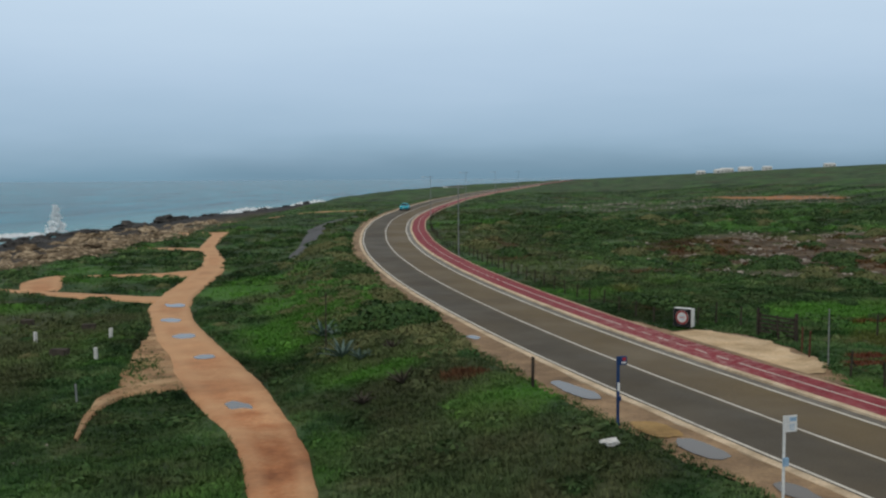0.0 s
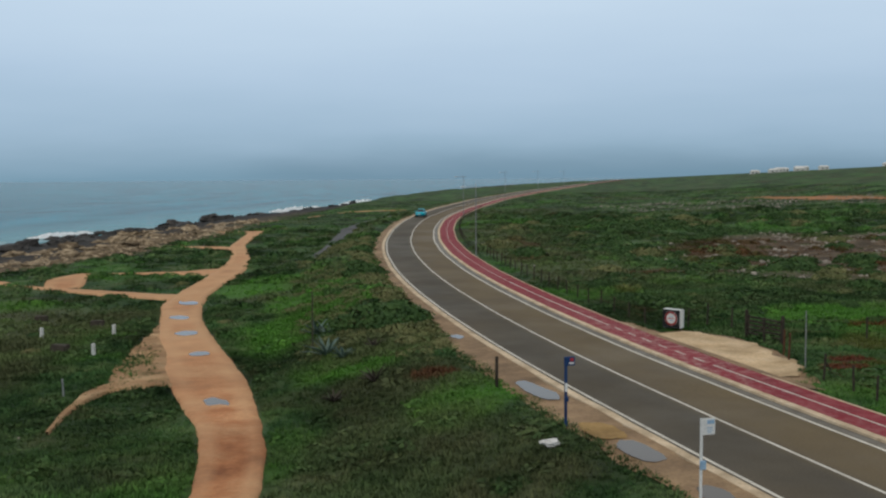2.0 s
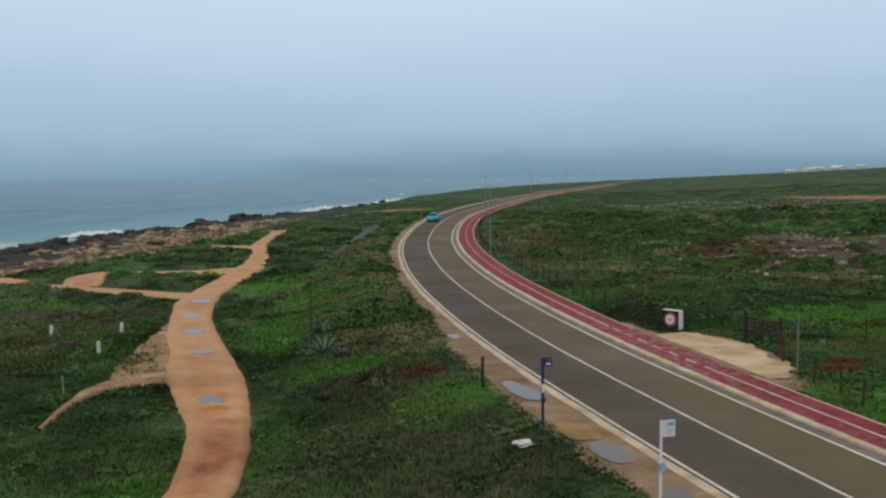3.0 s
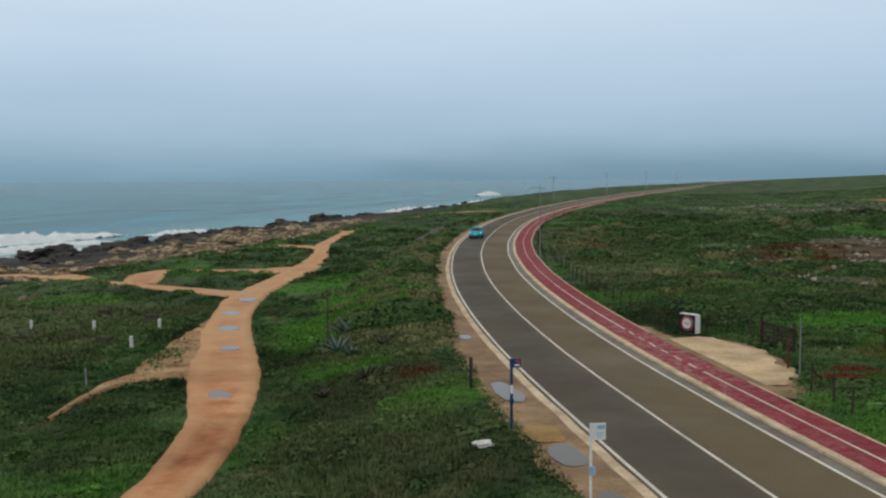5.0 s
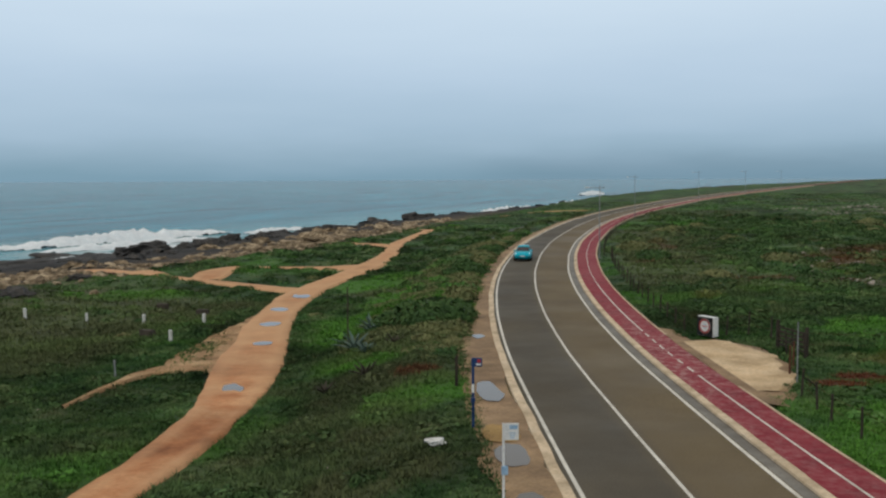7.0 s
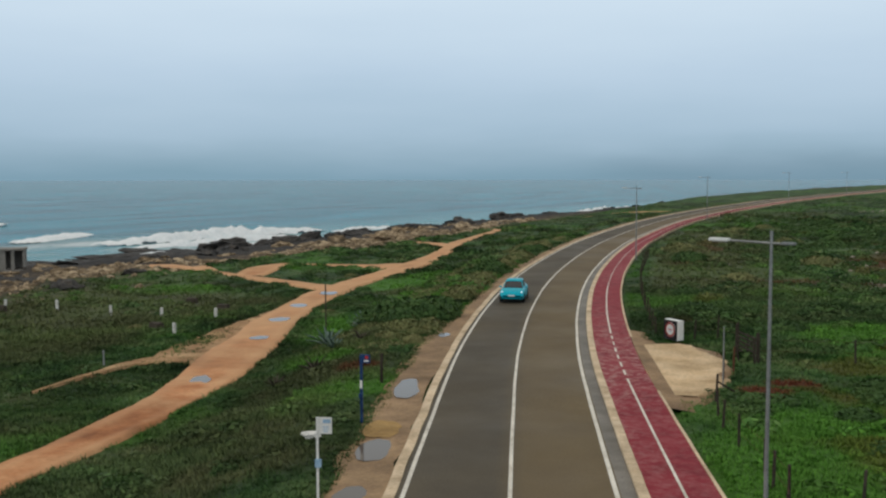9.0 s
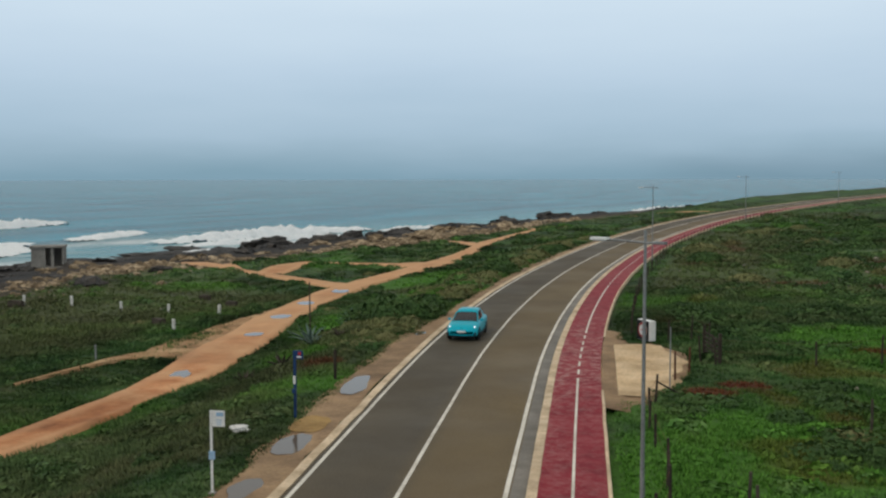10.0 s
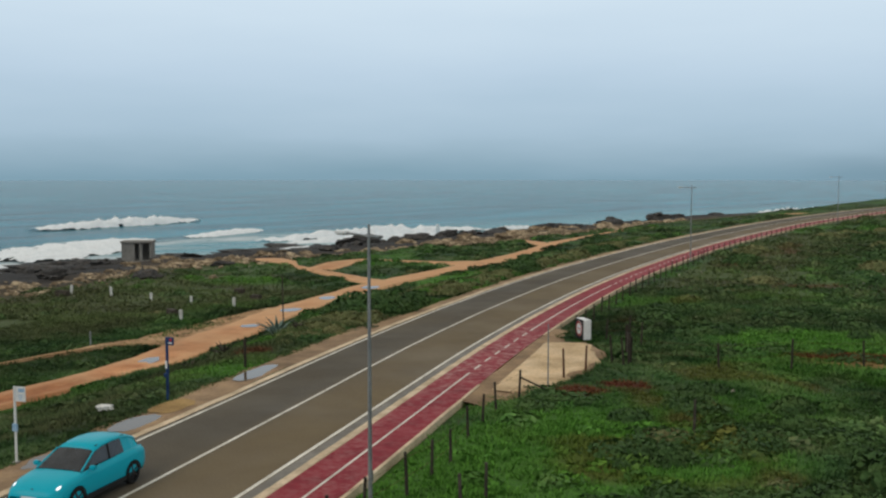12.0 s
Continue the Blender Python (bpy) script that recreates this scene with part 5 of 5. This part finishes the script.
# ---- surf ----
def foam_bank(length, width, height, seed):
    """A ridge of broken white water, long axis along y, its steep face towards +x."""
    ny, nx = int(length / 1.0) + 2, int(width / 0.8) + 2
    y, x = np.linspace(-length / 2, length / 2, ny)[:, None] + np.zeros((1, nx)), np.linspace(-width / 2, width / 2, nx)[None, :] + np.zeros((ny, 1))
    bend = 5.0 * (layered_noise(y, y * 0 + seed, 26, seed) - 0.5)
    s = (x + width / 2) / width
    ridge = np.where(s > 0.72, np.cos((s - 0.72) / 0.28 * math.pi / 2), np.clip(s / 0.72, 0, 1) ** 1.8)
    taper = np.clip(1 - (2 * y / length) ** 2, 0, 1) ** 0.6
    z = height * ridge * taper * (0.6 + 0.8 * layered_noise(x, y, 4, seed + 2)) + 0.5 * height * (layered_noise(x, y, 1.7, seed + 5) - 0.5) * taper
    verts = np.stack([x + bend, y, z], -1).reshape(-1, 3)
    faces = grid_faces(ny, nx)
    holes = (0.55 * layered_noise(x, y * 0.45, 2.6, seed + 9) + 0.45 * layered_noise(x, y * 0.35, 7.0, seed + 11)) * (0.30 + 0.85 * ridge) * (0.25 + taper)
    keep = (holes.ravel()[faces[:, 0]] > 0.24) & (z.ravel()[faces[:, 0]] > 0.02)
    return array_mesh("foam", verts, faces[keep], [FOAM], smooth=True)


WAVES = []


def wave(x, y, length, width, height, turn, run, rise=-9.0, label="long white breaking wave rolling towards the rocks", fall=99.0):
    """x, y: its place at 9 s; run: metres that it rolls towards the shore over the clip; rise, fall: seconds by which it has swelled up and from which it sinks away."""
    ob = new("breaking_wave", foam_bank(length, width, height, 200 + len(WAVES)))
    tagged(ob, label, "wave", "breaking waves")
    WAVES.append((ob, x, y, turn, run, rise, fall, height))


wave(-266, 236, 84, 16, 2.6, 8, 22)
wave(-174, 150, 78, 38, 1.6, 32, 14, 8.0)
wave(-152, 246, 92, 15, 2.3, -13, 16, 5.0)
wave(-192, 221, 44, 16, 1.4, 20, 12, 9.5)
wave(-138, 228, 64, 9, 1.4, -12, 5, 4.5, "thin white surf washing against the rocks")
wave(-125, 181, 30, 9, 0.9, 12, 4, 5.5, "white wash between the dark reefs")
wave(-131, 298, 34, 7, 1.3, -10, 3, -9.0, "thin white surf washing against the rocks")
wave(-100, 514, 74, 8, 2.0, -14, 4, -9.0, "far white surf along the rocky shore")
wave(-86, 640, 80, 9, 2.2, -12, 4, -9.0, "far white surf along the rocky shore")
wave(-118, 930, 60, 14, 3.6, -14, 6, 5.0, "far white breaker off the headland", 7.2)


def spray(size, seed):
    """A burst of droplets, many small lumps round a column."""
    r = np.random.RandomState(seed)
    n = 900
    u = r.uniform(0, 1, n)
    spread = (0.34 - 0.22 * u) * size * r.normal(0, 0.5, n)
    a = r.uniform(0, math.tau, n)
    c = np.stack([spread * np.cos(a), spread * np.sin(a), size * u ** 1.6], -1)
    octa = np.array([(1, 0, 0), (-1, 0, 0), (0, 1, 0), (0, -1, 0), (0, 0, 1), (0, 0, -1)], float)
    tri = np.array([(0, 2, 4), (2, 1, 4), (1, 3, 4), (3, 0, 4), (2, 0, 5), (1, 2, 5), (3, 1, 5), (0, 3, 5)])
    s = (0.2 + 0.65 * (1 - u) * r.uniform(0.3, 1, n)) * size / 8
    v = c[:, None, :] + octa[None] * s[:, None, None] * r.uniform(0.6, 1.5, (n, 6, 1))
    f = tri[None] + 6 * np.arange(n)[:, None, None]
    return array_mesh("spray", v.reshape(-1, 3), f.reshape(-1, 3), [FOAM])


SPRAY = tagged(new("sea_spray", spray(9.0, 3)), "tall white burst of spray above the rocks", "spray")
SPRAY_2 = tagged(new("sea_spray", spray(5.0, 4)), "white burst of spray behind the dark boulders", "spray")


# ---- the car ----
def loft(bm, rings, close=True):
    vs = [[bm.verts.new(p) for p in ring] for ring in rings]
    n = len(vs[0])
    for a, b in zip(vs, vs[1:]):
        for i in range(n if close else n - 1):
            bm.faces.new((a[i], a[(i + 1) % n], b[(i + 1) % n], b[i]))
    if close:
        bm.faces.new(vs[0])
        bm.faces.new(vs[-1][::-1])
    return bm


def body_ring(x, w, low, top, crown):
    half = [(0.55 * w, low), (0.93 * w, low + 0.03), (0.99 * w, low + 0.16), (1.0 * w, 0.62), (0.985 * w, top - 0.18), (0.93 * w, top - 0.05), (0.80 * w, top), (0.40 * w, top + crown)]
    return [(x, y, z) for y, z in half] + [(x, -y, z) for y, z in reversed(half)]


def build_car():
    car = thing("car", Matrix(), "turquoise compact sport utility car with dark windows and lit headlamps", "car")
    stations = [(-2.34, 0.72, 0.48, 0.92, 0.02), (-2.28, 0.84, 0.36, 1.00, 0.02), (-2.08, 0.93, 0.28, 1.08, 0.01), (-1.5, 0.965, 0.24, 1.10, 0.0), (-0.9, 0.955, 0.22, 1.08, 0.0), (0.0, 0.95, 0.22, 1.06, 0.0),
                (0.75, 0.955, 0.22, 1.06, 0.01), (1.1, 0.965, 0.23, 1.04, 0.025), (1.6, 0.955, 0.25, 0.98, 0.035), (1.95, 0.92, 0.27, 0.90, 0.035), (2.18, 0.85, 0.30, 0.80, 0.03), (2.32, 0.74, 0.34, 0.70, 0.02), (2.36, 0.62, 0.40, 0.62, 0.01)]
    body = part("body", loft(bmesh.new(), [body_ring(*s) for s in stations]), TEAL, car, smooth=True)
    cabin = [(1.02, 0.80, 0.72, 1.07), (0.62, 0.80, 0.70, 1.29), (0.16, 0.79, 0.65, 1.515), (-0.2, 0.79, 0.635, 1.585), (-0.7, 0.79, 0.63, 1.61), (-1.2, 0.785, 0.615, 1.585), (-1.65, 0.775, 0.59, 1.51), (-2.0, 0.76, 0.58, 1.37), (-2.24, 0.74, 0.62, 1.10)]

    def cabin_ring(x, wb, wt, zt, grow=0.0):
        half = [(wb, 1.03), (wb * 0.985, 1.09 if zt > 1.2 else 1.05), (wt, max(zt - 0.07, 1.06)), (wt * 0.86, zt), (wt * 0.4, zt + 0.022)]
        return [(x, y, z) for y, z in half] + [(x, -y, z) for y, z in reversed(half)]

    for pane, test in (("windscreen", lambda f: f.normal.x > 0.3), ("rear_window", lambda f: f.normal.x < -0.3), ("side_window", lambda f: abs(f.normal.x) <= 0.3 and f.normal.y > 0.3 and f.calc_center_median().x > -1.3), ("side_window", lambda f: abs(f.normal.x) <= 0.3 and f.normal.y < -0.3 and f.calc_center_median().x > -1.3),
                       ("rear_pillar", lambda f: abs(f.normal.x) <= 0.3 and f.normal.y > 0.3 and f.calc_center_median().x < -1.3), ("rear_pillar", lambda f: abs(f.normal.x) <= 0.3 and f.normal.y < -0.3 and f.calc_center_median().x < -1.3), ("headlining", lambda f: abs(f.normal.x) <= 0.3 and abs(f.normal.y) <= 0.3)):
        glass = loft(bmesh.new(), [cabin_ring(*s) for s in cabin])
        bmesh.ops.recalc_face_normals(glass, faces=glass.faces)
        glass.normal_update()
        bmesh.ops.delete(glass, geom=[f for f in glass.faces if not test(f)], context="FACES")
        part(pane, glass, TEAL if pane == "rear_pillar" else GLASS, car, "dark tinted glass" if "wind" in pane else "")
    roof_rings = []
    for x, wb, wt, zt in [(0.20, 0.79, 0.65, 1.50)] + cabin[3:8] + [(-2.06, 0.76, 0.60, 1.34)]:
        half = [(wt * 1.03, zt - 0.075), (wt * 1.02, zt - 0.04), (wt * 0.87, zt + 0.016), (wt * 0.4, zt + 0.04)]
        roof_rings.append([(x, y, z) for y, z in half] + [(x, -y, z) for y, z in reversed(half)])
    part("roof", loft(bmesh.new(), roof_rings), TEAL, car, smooth=True)
    for s in (-1, 1):
        part("windscreen_pillar", made(rod, (1.0, 0.79 * s, 1.06), (0.18, 0.655 * s, 1.475), 0.03, 0.028, 8), TEAL, car)
        part("door_pillar", made(rod, (-0.42, 0.795 * s, 1.06), (-0.5, 0.645 * s, 1.52), 0.03, 0.03, 6), BLACK, car, "black door pillar")
        mirror = part("wing_mirror", made(box, 0.13, 0.22, 0.14, 0.72, 1.0 * s, 1.12, 0.035), TEAL, car)
        part("mirror_glass", made(box, 0.01, 0.17, 0.10, 0.655, 1.0 * s, 1.12), GLASS, mirror)
        lamp = bmesh.new()
        bmesh.ops.create_uvsphere(lamp, u_segments=14, v_segments=8, radius=1.0, matrix=Matrix.Translation((2.02, 0.68 * s, 0.80)) @ Matrix.Rotation(radians(-24 * s), 4, "Z") @ Matrix.Rotation(radians(28), 4, "Y") @ Matrix.Diagonal((0.20, 0.115, 0.06, 1)))
        part("headlight", lamp, LAMP_ON, car, "lit white headlamp", smooth=True)
        part("side_intake", made(box, 0.18, 0.40, 0.19, 2.16, 0.66 * s, 0.47, 0.03, Matrix.Rotation(radians(-22 * s), 4, "Z")), BLACK, car, "black air intake")
        part("tail_light", made(box, 0.08, 0.42, 0.07, -2.28, 0.52 * s, 0.93, 0.02), RED, car, "red tail lamp")
        part("sill", made(box, 2.1, 0.06, 0.15, 0.0, 0.945 * s, 0.29, 0.015), BLACK, car, "black sill")
        for wx in (1.42, -1.42):
            arch = bmesh.new()
            ring_o, ring_i = [], []
            for k in range(17):
                a = math.pi * k / 16
                ring_o.append((wx + 0.415 * math.cos(a), 0.972 * s, 0.35 + 0.415 * math.sin(a)))
                ring_i.append((wx + 0.36 * math.cos(a), 0.975 * s, 0.34 + 0.36 * math.sin(a)))
            vo, vi = [arch.verts.new(p) for p in ring_o], [arch.verts.new(p) for p in ring_i]
            for k in range(16):
                arch.faces.new((vo[k], vo[k + 1], vi[k + 1], vi[k]))
            bmesh.ops.solidify(arch, geom=arch.faces[:], thickness=0.03)
            part("wheel_arch", arch, BLACK, car, "black wheel arch")
    part("grille", made(box, 0.12, 1.16, 0.24, 2.29, 0, 0.48, 0.03), BLACK, car, "black lower grille")
    part("bumper_lip", made(box, 0.10, 1.30, 0.06, 2.27, 0, 0.31, 0.02), BLACK, car, "black bumper lip")
    part("number_plate", made(box, 0.02, 0.52, 0.11, 2.365, 0, 0.60, 0.004), WHITE, car, "blank white plate")
    part("badge", made(box, 0.05, 0.07, 0.02, 2.20, 0, 0.83, 0.008), ALLOY, car)
    for gy in (-0.5, 0.5):
        part("roof_rail", made(rod, (0.0, gy * 1.12, 1.57), (-1.5, gy * 1.08, 1.56), 0.018, 0.018, 6), BLACK, car)
    wheels = []
    for wx in (1.42, -1.42):
        for s in (-1, 1):
            hub = new("wheel")
            hub.parent = car
            hub.matrix_basis = pose(wx, 0.86 * s, 0.365)
            tyre = bmesh.new()
            prof = [(0.25, -0.11), (0.33, -0.125), (0.365, -0.09), (0.365, 0.09), (0.33, 0.125), (0.25, 0.11)]
            loops = [[tyre.verts.new((r * math.cos(math.tau * k / 28), w, r * math.sin(math.tau * k / 28))) for r, w in prof] for k in range(28)]
            for k in range(28):
                for i in range(5):
                    tyre.faces.new((loops[k][i], loops[k][i + 1], loops[(k + 1) % 28][i + 1], loops[(k + 1) % 28][i]))
            part("tyre", tyre, RUBBER, hub, smooth=True)
            rim = bmesh.new()
            bmesh.ops.create_cone(rim, cap_ends=True, segments=24, radius1=0.07, radius2=0.06, depth=0.04, matrix=Matrix.Translation((0, 0.10 * s, 0)) @ Matrix.Rotation(radians(90), 4, "X"))
            for k in range(5):
                box(rim, 0.23, 0.025, 0.055, 0, 0, 0, 0, Matrix.Rotation(math.tau * k / 5, 4, "Y") @ Matrix.Translation((0.14, 0.095 * s, 0)))
            bmesh.ops.create_cone(rim, cap_ends=True, segments=24, radius1=0.25, radius2=0.25, depth=0.10, matrix=Matrix.Rotation(radians(90), 4, "X"))
            part("rim", rim, ALLOY, hub)
            wheels.append(hub)
    return car, wheels


CAR, WHEELS = build_car()

# ---- kerb stones beside the gutter, one by one where the road is near ----
kerb = sweep("kerb", [(4.02, -0.1), (4.03, 0.10), (4.06, 0.125), (4.36, 0.13), (4.38, -0.1)], KERB, "raised cream stone kerb beside the red path", ys=np.append(np.arange(112, 600, 1.5), 600), category="kerb", wobble=0.02)
stone = bmesh.new()
box(stone, 0.36, 0.985, 0.30, 0, 0, 0, 0)
bmesh.ops.bevel(stone, geom=[e for e in stone.edges if e.verts[0].co.z > 0 and e.verts[1].co.z > 0], offset=0.02, segments=1, affect="EDGES")
stone_mesh = bpy.data.meshes.new("kerb_stone")
stone.to_mesh(stone_mesh)
stone.free()
stone_mesh.materials.append(KERB)
KS = random.Random(9)
y = 14.0
while y < 111.6:
    k = float(road_k(y))
    piece = new("kerb_stone", stone_mesh)
    piece.parent = kerb
    piece.matrix_basis = pose(float(on_road(4.195, y)) + KS.uniform(-0.008, 0.008), y, float(road_z(y)) - 0.02 + KS.uniform(-0.008, 0.006), 0, KS.uniform(-0.8, 0.8), heading(y))
    y += 1.0 / k


# ---- what moves ----
CAR_ROWS = [(0.0, 229.5), (1.5, 209.0), (2.5, 193.5), (3.5, 175.0), (4.5, 156.0), (5.5, 137.5), (6.5, 119.5), (8.0, 93.5), (9.5, 67.6), (10.5, 51.0), (11.5, 35.5), (12.0, 27.6)]


def motions():
    rows = []
    for t in np.arange(0, 12.01, 0.5):
        y = float(np.interp(t, [r[0] for r in CAR_ROWS], [r[1] for r in CAR_ROWS])) + 1.2
        s = float(np.interp(y, FINE_Y, LINE_S))
        rows.append((float(t), pose(float(on_road(np.interp(y, [36, 62], [-1.45, -1.75]), y)), y, float(road_z(y)) + 0.028, 0, 0, math.degrees(math.atan2(-1.0, -s)))))
    walk(CAR, rows)
    for wheel in WHEELS:
        place = wheel.matrix_basis.translation.copy()
        walk(wheel, [(k / 30, Matrix.Translation(place) @ Matrix.Rotation(radians(85 * k % 360), 4, "Y")) for k in range(361)])
    for ob, x, y, turn, run, rise, fall, height in WAVES:
        walk(ob, [(t, pose(x + run * (t / 12 - 0.75), y, SEA_Z - 0.02 + 0.08 * math.sin(t * 0.8 + y) - 1.7 * height * (1 - float(smoothstep(t, rise - 3.5, rise)) + float(smoothstep(t, fall, fall + 1.5))), 0, 0, turn)) for t in range(13)])
    walk(SPRAY, [(0, pose(-129, 326, SEA_Z)), (0.5, pose(-129, 325, SEA_Z - 1.5)), (1.0, pose(-128.5, 324, SEA_Z - 4)), (1.8, pose(-128, 323, SEA_Z - 12)), (12, pose(-128, 323, SEA_Z - 12))])
    walk(SPRAY_2, [(0, pose(-136, 262, SEA_Z - 7)), (11.0, pose(-136, 262, SEA_Z - 7)), (11.5, pose(-136, 262, SEA_Z - 3.0)), (12, pose(-136, 262, SEA_Z - 2.2))])


motions()
